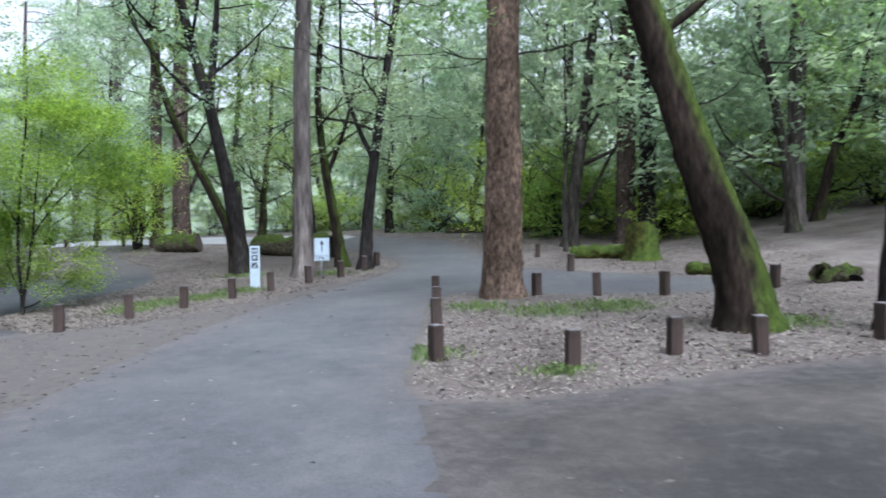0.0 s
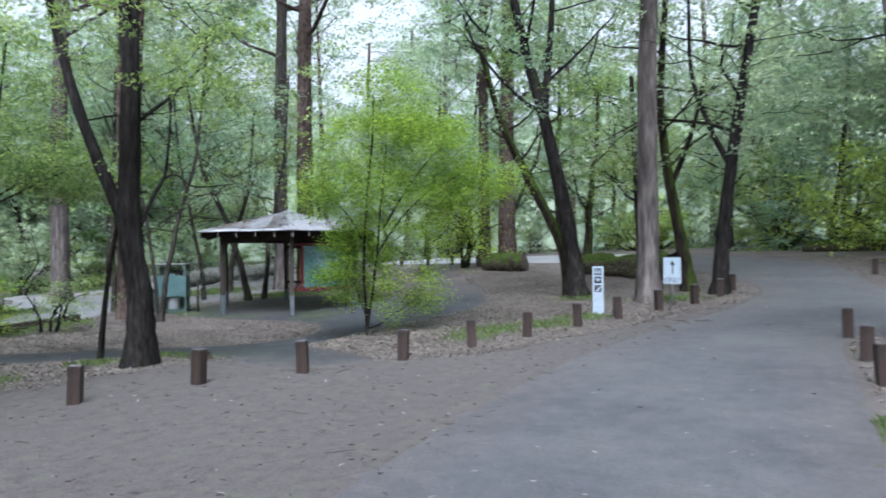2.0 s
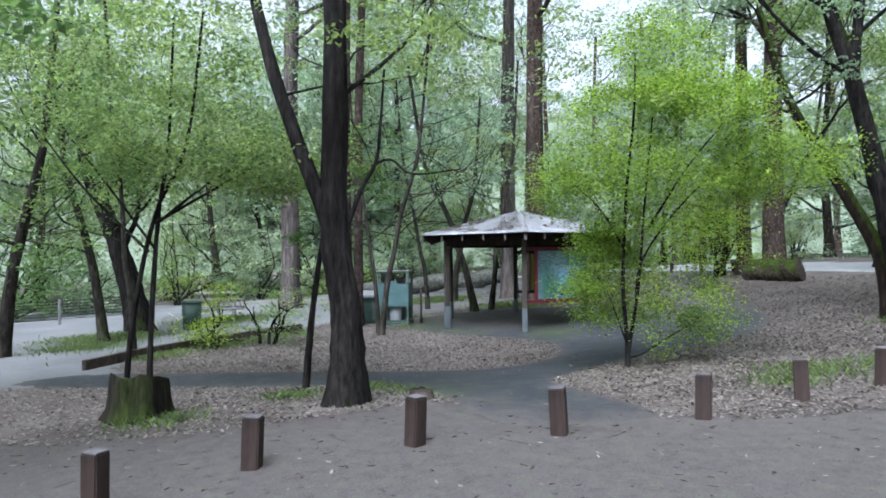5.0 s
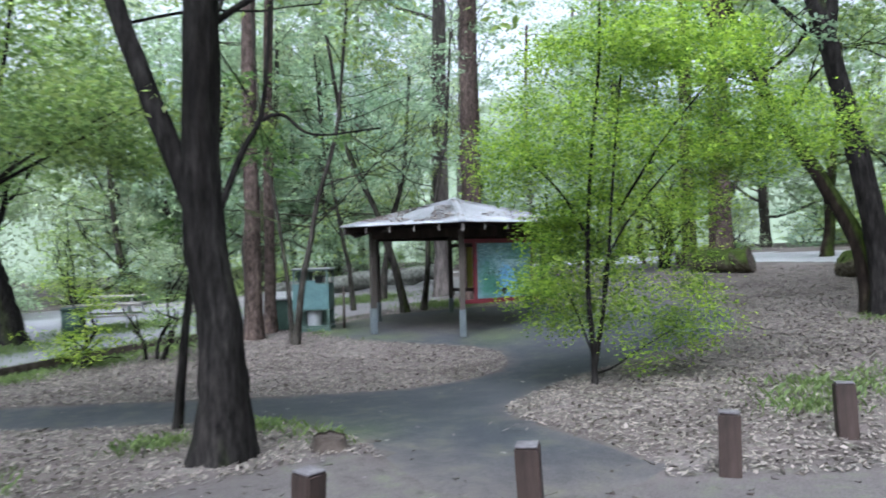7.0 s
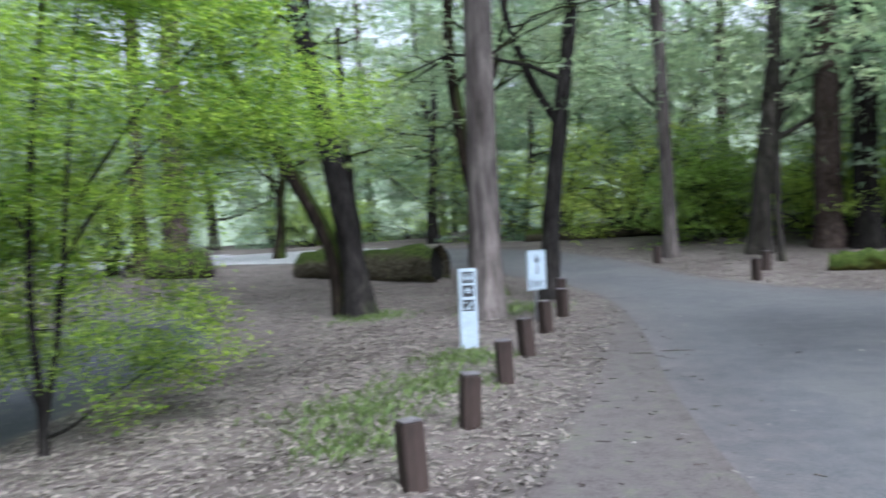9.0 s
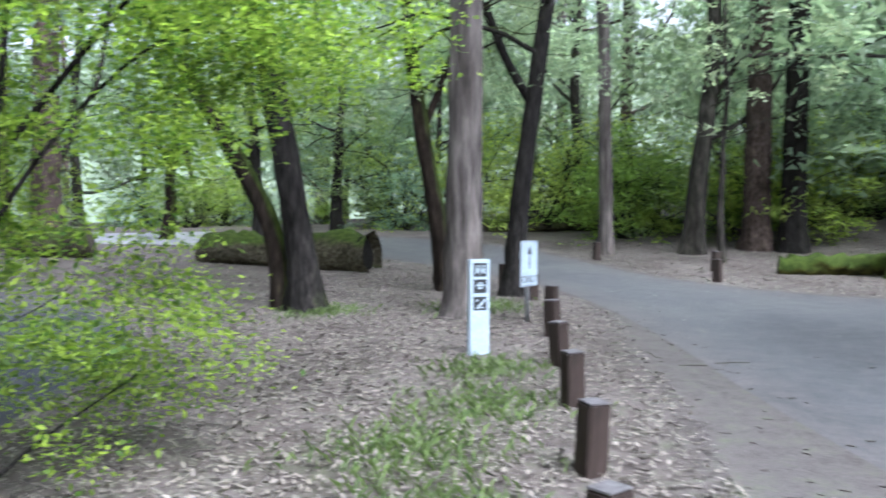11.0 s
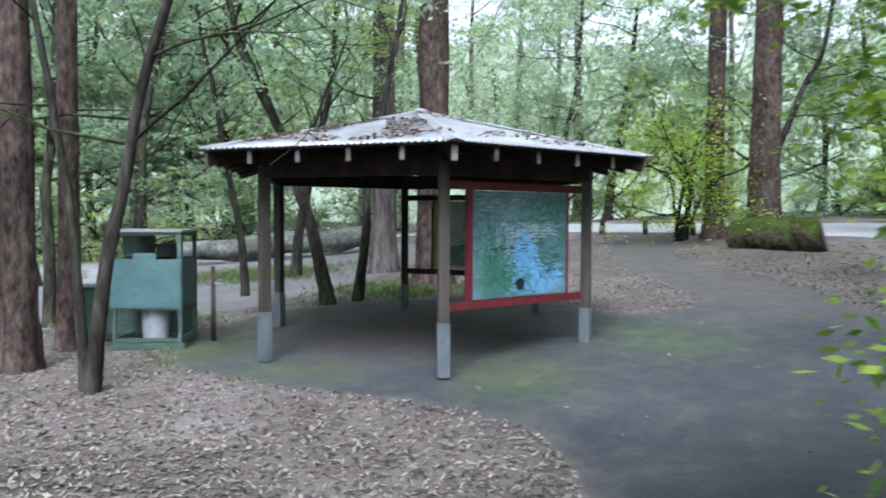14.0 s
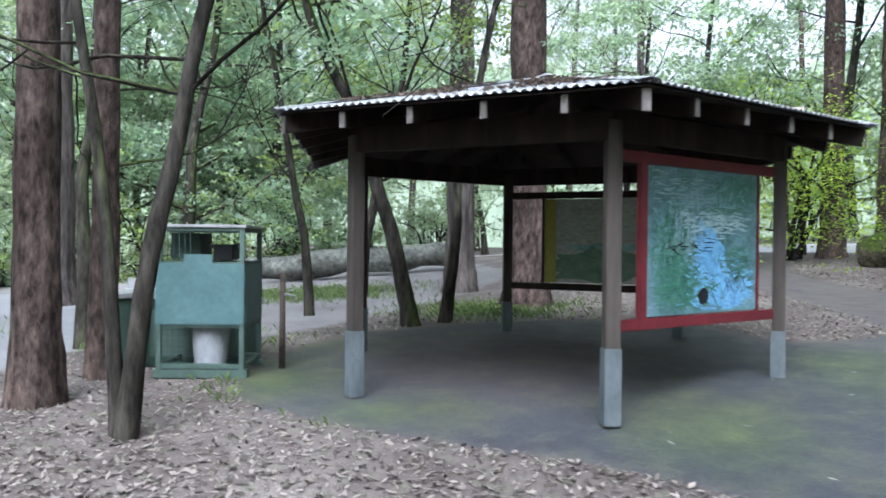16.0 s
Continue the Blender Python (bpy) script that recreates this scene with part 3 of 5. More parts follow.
def build_ground():
    def axis(a, b, step, far):
        fine = np.arange(a, b + 1e-6, step)
        grow_out = np.cumsum(np.linspace(step * 1.5, 5.0, 22))
        tail = np.array([20.0, 60, 150, 400, 1200])
        lo = a - np.concatenate([grow_out, grow_out[-1] + tail])
        hi = b + np.concatenate([grow_out, grow_out[-1] + tail])
        return np.concatenate([lo[::-1], fine, hi])
    xs, ys = axis(-24, 12, 0.25, 0), axis(-4, 37, 0.25, 0)
    X, Y = np.meshgrid(xs, ys, indexing="ij")
    inner = (X > -50) & (X < 40) & (Y > -30) & (Y < 70)
    polys = [ROAD_S, WAY_S, PLAZA_S, LOT_S, ARM, GRAVEL_S]
    for poly in polys:
        e = 0.02
        d = np.where(inner, outline(poly, X, Y), 1e3)
        gx = (outline(poly, X + e, Y) - outline(poly, X - e, Y)) / (2 * e)
        gy = (outline(poly, X, Y + e) - outline(poly, X, Y - e)) / (2 * e)
        near = np.abs(d) < 0.13
        X, Y = np.where(near, X - gx * d, X), np.where(near, Y - gy * d, Y)
    Z = np.vectorize(gz)(X, Y)
    ds = [np.where(inner, outline(p, X, Y), 1e3) for p in polys]
    dirt = np.clip(0.5 - np.where(inner, outline(DIRT_S, X, Y), 1e3) / 0.7, 0, 1)
    dirt = np.maximum(dirt, np.clip(0.5 - np.where(inner, outline(GRAVEL_S, X, Y), 1e3) / 1.5, 0, 1))
    dirt = np.maximum(dirt, np.clip(0.75 - ds[0] / 0.45, 0, 1))
    dirt = np.maximum(dirt, np.clip(0.45 - ds[1] / 0.25, 0, 1))
    grass = np.zeros_like(X)
    for cx, cy, r in GRASS_SPOTS:
        grass = np.maximum(grass, 0.6 * np.exp(-((X - cx) ** 2 + (Y - cy) ** 2) / (r * r)))
    moss = np.zeros_like(X)
    for cx, cy, r in MOSS_SPOTS:
        moss = np.maximum(moss, 0.5 * np.exp(-((X - cx) ** 2 + (Y - cy) ** 2) / (r * r)))
    soil = 0.62 * np.exp(-(((X + 16.4) ** 2 + (Y - 20.3) ** 2) / 4.0) ** 2)
    n, k = X.shape
    i, j = np.meshgrid(np.arange(n - 1), np.arange(k - 1), indexing="ij")
    F = np.stack([i * k + j, (i + 1) * k + j, (i + 1) * k + j + 1, i * k + j + 1], -1).reshape(-1, 4)
    V = np.stack([X, Y, Z], -1).reshape(-1, 3)
    cx, cy = V[F, 0].mean(1), V[F, 1].mean(1)
    cls = np.zeros(len(F), int)
    for c, poly in ((6, GRAVEL_S), (3, PLAZA_S), (2, WAY_S), (1, ROAD_S), (4, LOT_S)):
        cls[(outline(poly, cx, cy) < 0)] = c
    cls[(cls == 1) & (outline(ARM, cx, cy) < 0)] = 5
    specs = [("ground", LITTER, "brown forest floor of dry leaf litter and soil"), ("road", ASPHALT, "worn grey asphalt park road with dusty edges"),
             ("pavement", ASPHALT_PATH, "dark grey asphalt footpath round the shelter"), ("pavement_2", CONCRETE, "pale paved picnic area"), ("pavement_3", GRAVEL_PALE, "pale gravel turning area"), ("road_2", ASPHALT_OLD, "older dark brownish asphalt side road"), ("pavement_4", GRAVEL_BROWN, "pale grey-brown gravel clearing behind the shelter")]
    for c, (name, mat, label) in enumerate(specs):
        used, inv = np.unique(F[cls == c], return_inverse=True)
        ob = mesh_object(name, V[used], inv.reshape(-1, 4), mat, None, label, True)
        tagged(ob, label, "ground" if c == 0 else "pavement", kind="structure")
        edge = np.clip(0.55 + (ds[0] if c == 5 else ds[max(0, c - 1)]).ravel()[used] / (1.7 if c in (1, 5) else 0.35), 0, 1) * 0.95
        if c == 5:
            edge = np.maximum(edge, 0.95 * np.clip(0.6 + ds[4].ravel()[used] / 1.6, 0, 1))
        if c == 2:
            px, py = V[used, 0], V[used, 1]
            edge = np.maximum(edge, np.clip(0.62 - outline(DIRT_S, px, py) / 1.6, 0, 0.95))
            edge = np.maximum(edge, 0.9 * np.clip((py - 22.0) / 3, 0, 1))
        for key, data in (("dirt", dirt.ravel()[used]), ("edge", edge), ("moss", moss.ravel()[used]), ("soil", soil.ravel()[used]), ("grass", grass.ravel()[used] * (0.9 if c == 2 else 1))):
            at = ob.data.attributes.new(key, "FLOAT", "POINT")
            at.data.foreach_set("value", data.astype(np.float32))


build_ground()


# ---------------------------------------------------------------- bollards
def bollard(x, y, turn=0.0, lean=(0, 0), height=0.45, width=0.155, made=[]):
    m = pose(x, y, gz(x, y) - 0.03, lean[0], lean[1], turn)
    if made:
        return copy_thing(made[0], m)
    root = empty("bollard", m, "short square brown-painted timber bollard set in the ground", "bollard", "road bollards")
    bm = bmesh.new()
    box(bm, (width, width, height + 0.03), pose(0, 0, (height + 0.03) / 2), 0.012)
    part("post", bm, POST_BROWN, root)
    bm = bmesh.new()
    box(bm, (width * 0.93, width * 0.93, 0.012), pose(0, 0, height + 0.034), 0.004)
    part("end_grain", bm, POST_END, root, "weathered pale end grain")
    made.append(root)
    return root


rb = random.Random(5)
LEFT_ROW = [(-7.80, 6.65), (-7.77, 7.93), (-7.18, 9.28), (-6.46, 10.50), (-5.80, 12.00), (-5.41, 13.43), (-5.05, 14.79), (-4.68, 16.27), (-4.35, 17.69), (-3.96, 19.28), (-3.55, 20.78), (-3.42, 24.45), (-3.35, 22.6)]
ISLAND = [(0.88, 9.96), (0.52, 12.3), (0.29, 13.7), (-0.05, 15.75), (2.57, 9.53), (3.81, 10.16), (4.79, 10.05), (6.40, 10.71), (1.99, 15.75), (3.17, 15.55), (4.43, 15.44), (6.6, 16.1)]
FAR_ROW = [(2.75, 20.9), (1.75, 26.0), (0.9, 24.3), (-0.1, 28.5), (-20.5, 35.2), (-18.9, 35.0), (-17.3, 34.8), (-9.6, 30.8), (-22.3, 35.4)]
for px, py in LEFT_ROW + ISLAND + FAR_ROW:
    bollard(px, py, rb.uniform(5, 45), (rb.uniform(-3, 3), rb.uniform(-3, 3)))


# ---------------------------------------------------------------- shelter
SX, SY, SR, PHASE = -15.85, 20.05, 2.25, 16.0
SZ = -0.15
EAVE_R, EAVE_Z, APEX_Z = 3.02, 2.43, 3.1


def hexa(r, k, extra=0.0):
    a = radians(PHASE + 60 * k + extra)
    return Vector((r * math.cos(a), r * math.sin(a), 0))


def beam(name, a, b, w, h, mat, parent, roll=0.0, label=""):
    a, b = Vector(a), Vector(b)
    d = b - a
    q = d.to_track_quat("X", "Z").to_matrix().to_4x4()
    return block(name, (d.length, w, h), Matrix.Translation((a + b) / 2) @ q, mat, parent, 0.006, label)


def build_shelter():
    root = empty("picnic_shelter", Matrix.Translation((SX, SY, SZ)), "six-sided open timber shelter with corrugated metal roof", "shelter")
    for k in range(6):
        p, a = hexa(SR, k), PHASE + 60 * k
        post = block("post", (0.115, 0.115, 2.3), pose(p.x, p.y, 1.14, 0, 0, a), POST_WOOD, root)
        for s in (-1, 1):
            for q in (0, 90):
                block("shoe", (0.007, 0.116 if q else 0.13, 0.58), pose(p.x, p.y, 0.29, 0, 0, a + q) @ pose(s * 0.0612, 0, 0.0), STEEL_PAINT, post, 0.003, "blue-grey weathered sleeve board at the foot").matrix_parent_inverse = Matrix()
    for k in range(6):
        beam("ring_beam", hexa(SR + 0.02, k) + Vector((0, 0, 2.25)), hexa(SR + 0.02, k + 1) + Vector((0, 0, 2.25)), 0.07, 0.22, TIMBER_DARK, root)
    # rafters with pale cut ends under the eaves
    slope = (APEX_Z - EAVE_Z) / EAVE_R
    for k in range(6):
        e = hexa(EAVE_R - 0.1, k)
        beam("hip_rafter", e + Vector((0, 0, EAVE_Z - 0.11)), Vector((0, 0, APEX_Z - 0.1)), 0.06, 0.15, TIMBER_DARK, root)
        t = hexa(EAVE_R - 0.085, k)
        block("rafter_end", (0.012, 0.062, 0.15), pose(t.x, t.y, EAVE_Z - 0.115, 0, 0, PHASE + 60 * k), TIMBER_END, root, 0.002, "pale cut end of the rafter")
        for s in (0.2, 0.4, 0.6, 0.8):
            a, b = hexa(EAVE_R, k), hexa(EAVE_R, k + 1)
            p = a.lerp(b, s)
            inward = -((a + b) / 2).normalized()
            run = 0.7 if s in (0.2, 0.8) else 1.6
            p0 = p + inward * 0.1
            p1 = p + inward * run
            rise = (APEX_Z - EAVE_Z) / (EAVE_R * 0.866)
            beam("rafter", p0 + Vector((0, 0, EAVE_Z - 0.1)), p1 + Vector((0, 0, EAVE_Z - 0.1 + rise * (run - 0.1))), 0.05, 0.13, TIMBER_DARK, root)
            q = p + inward * 0.092
            ang = math.degrees(math.atan2(-inward.y, -inward.x))
            block("rafter_end", (0.012, 0.052, 0.13), pose(q.x, q.y, EAVE_Z - 0.1, 0, 0, ang), TIMBER_END, root, 0.002, "pale cut end of the rafter")
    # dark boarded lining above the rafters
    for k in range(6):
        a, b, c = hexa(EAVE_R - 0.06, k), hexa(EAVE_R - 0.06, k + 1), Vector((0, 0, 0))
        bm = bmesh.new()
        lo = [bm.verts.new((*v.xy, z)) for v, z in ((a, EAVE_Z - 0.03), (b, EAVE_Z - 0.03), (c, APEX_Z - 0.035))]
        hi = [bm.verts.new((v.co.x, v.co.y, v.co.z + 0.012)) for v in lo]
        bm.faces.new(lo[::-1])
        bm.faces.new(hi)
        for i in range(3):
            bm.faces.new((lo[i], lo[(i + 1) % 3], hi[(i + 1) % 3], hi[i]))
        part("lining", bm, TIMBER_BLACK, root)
    # corrugated sheets
    for k in range(6):
        a, b = hexa(EAVE_R, k), hexa(EAVE_R, k + 1)
        n_col = 41 * 6
        us = np.linspace(0.0, 1.0, n_col + 1)
        vs, fs = [], []
        for u in us:
            top = 1 - abs(2 * u - 1)
            e = a.lerp(b, u)
            mid = (a + b) / 2
            zc = 0.011 * math.sin(u * 41 * 2 * math.pi)
            for r in range(4):
                s = max(0.0, top) * r / 3
                p = e - mid * s
                vs.append((p.x, p.y, EAVE_Z + (APEX_Z - EAVE_Z) * s + zc - 0.012 * math.sin(math.pi * s)))
        for i in range(n_col):
            for r in range(3):
                fs.append((i * 4 + r, (i + 1) * 4 + r, (i + 1) * 4 + r + 1, i * 4 + r + 1))
        ob = mesh_object("roof_sheet", vs, fs, ROOF_METAL, root, "pale corrugated zinc sheet", True)
        sol = ob.modifiers.new("thick", "SOLIDIFY")
        sol.thickness = 0.004
    for k in range(6):
        e = hexa(EAVE_R + 0.01, k)
        bm = bmesh.new()
        d = Vector((0, 0, APEX_Z + 0.02)) - (e + Vector((0, 0, EAVE_Z + 0.015)))
        for s in (-1, 1):
            side = Vector((-e.y, e.x, 0)).normalized() * 0.085 * s
            p = [e + Vector((0, 0, EAVE_Z + 0.02)), Vector((0, 0, APEX_Z + 0.025))]
            lowv = Vector((0, 0, -0.022))
            f = [bm.verts.new(v) for v in (p[0], p[1], p[1] + side + lowv, p[0] + side + lowv)]
            bm.faces.new(f if s > 0 else f[::-1])
        bmesh.ops.remove_doubles(bm, verts=bm.verts, dist=0.0005)
        part("ridge_cap", bm, ROOF_METAL, root)
    bm = bmesh.new()
    bmesh.ops.create_cone(bm, cap_ends=True, segments=6, radius1=0.15, radius2=0.03, depth=0.05, matrix=pose(0, 0, APEX_Z + 0.025, 0, 0, PHASE))
    part("roof_cap", bm, ROOF_METAL, root)
    # dry leaves and twigs lying on the roof
    rs = np.random.RandomState(11)
    cen = []
    while len(cen) < 2600:
        a, r = rs.uniform(0, 2 * math.pi), EAVE_R * 0.85 * math.sqrt(rs.rand())
        keep = 0.9 if -170 < math.degrees(a if a < math.pi else a - 2 * math.pi) < -50 else 0.25
        if rs.rand() < keep and noise.noise((r * math.cos(a) * 1.3, r * math.sin(a) * 1.3, 0)) > 0.0:
            kk = math.radians((math.degrees(a) - PHASE) % 60 - 30)
            s = r * math.cos(kk) / (EAVE_R * 0.866)
            cen.append((r * math.cos(a), r * math.sin(a), APEX_Z - (APEX_Z - EAVE_Z) * s + 0.02))
    cen = np.array(cen)
    ob = flat_leaves("roof_leaves", SOIL_DARK, cen, 0.07, 21, None)
    ob.location = (SX, SY, SZ)
    tagged(ob, "dry brown leaves and twigs fallen on the metal roof", "leaf litter", kind="stuff")
    return root


def flat_leaves(name, mat, centres, size, seed, parent, slim=0.45, tilt=0.25):
    """Leaves lying flat, each a bent little blade."""
    rs = np.random.RandomState(seed)
    n = len(centres)
    a = rs.uniform(0, 2 * np.pi, n)
    d = np.stack([np.cos(a), np.sin(a), rs.normal(size=n) * tilt], -1)
    s = np.stack([-np.sin(a), np.cos(a), rs.normal(size=n) * tilt], -1)
    L = (size * rs.uniform(0.5, 1.4, n))[:, None]
    W = L * slim * 0.5
    c = np.asarray(centres)
    up = np.array([0, 0, 0.006])
    v = np.stack([c - d * L / 2 + up, c + s * W + up, c + d * L / 2 + up, c - s * W + up], 1)
    return mesh_object(name, v.reshape(-1, 3), np.arange(n * 4).reshape(-1, 4), mat, parent)


shelter = build_shelter()


def info_board(k, lo, hi, u0, u1, style):
    """A painted panel in a red frame, held between two posts of the shelter."""
    a, b = hexa(SR, k) * 0.985, hexa(SR, k + 1) * 0.985
    d = (b - a).normalized()
    ang = math.degrees(math.atan2(d.y, d.x))
    length = (b - a).length
    m = Matrix.Translation((SX + a.x, SY + a.y, SZ)) @ pose(0, 0, 0, 0, 0, ang)
    if style == "wetland":
        root = empty("information_board", m, "blue painted wetland picture panel in a red frame", "sign")
        frame_mat = RED_PAINT
    else:
        root = empty("information_board", m, "faded grey and green picture panel with a yellow edge", "sign")
        frame_mat = TIMBER_DARK
    x0, x1 = u0 * length, u1 * length
    for z in (lo - 0.055, hi + 0.05):
        block("rail", (length - 0.1, 0.045, 0.09), pose(length / 2, 0, z), frame_mat, root, 0.006)
    block("stile", (0.085, 0.05, hi - lo + 0.2), pose(x0 - 0.045, 0, (lo + hi) / 2), frame_mat, root, 0.006)
    block("stile", (0.03, 0.05, hi - lo + 0.02), pose(x1 + 0.016, 0, (lo + hi) / 2), frame_mat, root, 0.004)
    w, h = x1 - x0, hi - lo
    block("panel", (w, 0.02, h), pose((x0 + x1) / 2, -0.004, (lo + hi) / 2), PICTURE if style == "wetland" else PICTURE_DUSK, root, 0.003)

    def blob(name, mat, cx, cz, rx, rz, y, seed, lumps=0.25):
        bm = bmesh.new()
        rr = random.Random(seed)
        ring, back = [], []
        for i in range(26):
            t = 2 * math.pi * i / 26
            q = 1 + lumps * (rr.random() - 0.5) * 2
            px = min(max(cx + rx * q * math.cos(t), x0 + 0.01), x1 - 0.01)
            pz = min(max(cz + rz * q * math.sin(t), lo + 0.01), hi - 0.01)
            ring.append(bm.verts.new((px, y, pz)))
        bm.faces.new(ring)
        part(name, bm, mat, root)
    if style == "wetland":
        cx = (x0 + x1) / 2

        def strokes(name, mat, sx, sz, wx, wz, count, long, thick, turn, spread, y, seed):
            """Brush strokes, tapered and each at its own slant, joined into one layer of paint."""
            rr = random.Random(seed)
            bm = bmesh.new()
            for i in range(count):
                ux, uz = sx + rr.gauss(0, wx), sz + rr.gauss(0, wz)
                t, L, k = math.radians(rr.gauss(turn, spread)), long * rr.uniform(0.4, 1.3), thick * rr.uniform(0.5, 1.3)
                dx, dz = math.cos(t), math.sin(t)
                pts = [(-L / 2, 0), (-L / 6, -k), (L / 4, -k * 0.8), (L / 2, 0), (L / 4, k), (-L / 6, k * 0.8)]
                at = [(ux + p * dx - q * dz, uz + p * dz + q * dx) for p, q in pts]
                if all(x0 + 0.01 < p < x1 - 0.01 and lo + 0.01 < q < hi - 0.01 for p, q in at):
                    bm.faces.new([bm.verts.new((p, y - 0.0000008 * i, q)) for p, q in at])
            tagged(part(name, bm, mat, root), kind="stuff")
        strokes("painted_mist", PICTURE_PALE, cx - 0.2 * w, lo + 0.86 * h, 0.14 * w, 0.06 * h, 90, 0.14, 0.004, 0, 5, -0.0178, 41)
        strokes("painted_mist", PICTURE_PALE, cx + 0.12 * w, lo + 0.63 * h, 0.16 * w, 0.05 * h, 90, 0.2, 0.008, 0, 8, -0.0179, 51)
        strokes("painted_bank", PICTURE_REED, cx + 0.28 * w, lo + 0.86 * h, 0.14 * w, 0.07 * h, 170, 0.1, 0.008, 40, 60, -0.0181, 49)
        strokes("painted_bank", PICTURE_TREE, cx + 0.1 * w, lo + 0.8 * h, 0.28 * w, 0.09 * h, 130, 0.1, 0.007, 20, 60, -0.0184, 42)
        strokes("painted_shore", PICTURE_REED, cx + 0.2 * w, lo + 0.72 * h, 0.2 * w, 0.012 * h, 60, 0.12, 0.005, 4, 8, -0.0185, 52)
        strokes("painted_pool", PICTURE_WATER, cx + 0.02 * w, lo + 0.42 * h, 0.06 * w, 0.08 * h, 180, 0.18, 0.014, -35, 18, -0.0186, 43)
        strokes("painted_pool", PICTURE_WATER, cx + 0.16 * w, lo + 0.16 * h, 0.16 * w, 0.07 * h, 220, 0.22, 0.014, -8, 20, -0.0188, 44)
        strokes("painted_reeds", PICTURE_REED, cx - 0.32 * w, lo + 0.4 * h, 0.1 * w, 0.14 * h, 300, 0.16, 0.007, 70, 50, -0.0196, 45)
        strokes("painted_reeds", PICTURE_REED, cx - 0.22 * w, lo + 0.17 * h, 0.14 * w, 0.07 * h, 260, 0.16, 0.007, 20, 50, -0.0202, 46)
        strokes("painted_reeds", PICTURE_PALE, cx - 0.18 * w, lo + 0.55 * h, 0.12 * w, 0.12 * h, 70, 0.26, 0.0025, 88, 8, -0.0204, 48)
        strokes("painted_branch", BLACK_PAINT, cx - 0.12 * w, lo + 0.46 * h, 0.1 * w, 0.02 * h, 14, 0.18, 0.005, -4, 14, -0.0208, 53)
        strokes("painted_thicket", PICTURE_REED, cx + 0.32 * w, lo + 0.36 * h, 0.08 * w, 0.07 * h, 110, 0.16, 0.004, 30, 40, -0.0206, 47)
        strokes("painted_thicket", BLACK_PAINT, cx + 0.24 * w, lo + 0.22 * h, 0.06 * w, 0.05 * h, 26, 0.1, 0.003, 85, 25, -0.0209, 54)
        blob("painted_waterbird", BLACK_PAINT, cx - 0.02 * w, lo + 0.12 * h, 0.05 * w, 0.06 * h, -0.0215, 7, 0.15)
    else:
        block("yellow_edge", (0.16, 0.004, h), pose(x1 - 0.08, 0.011, (lo + hi) / 2), YELLOW_PAINT, root, 0.0, "yellow strip with small writing")
        blob("painted_field", PICTURE_FIELD, (x0 + x1) / 2, lo + 0.2 * h, 0.48 * w, 0.2 * h, 0.0125, 8, 0.2)
        blob("painted_hill", PICTURE_TREE, (x0 + x1) / 2 - 0.1, lo + 0.42 * h, 0.4 * w, 0.05 * h, 0.0119, 9, 0.3)
    return root


info_board(5, 0.79, 1.99, 0.18, 0.85, "wetland")
info_board(1, 0.86, 1.95, 0.1, 0.77, "dusk")


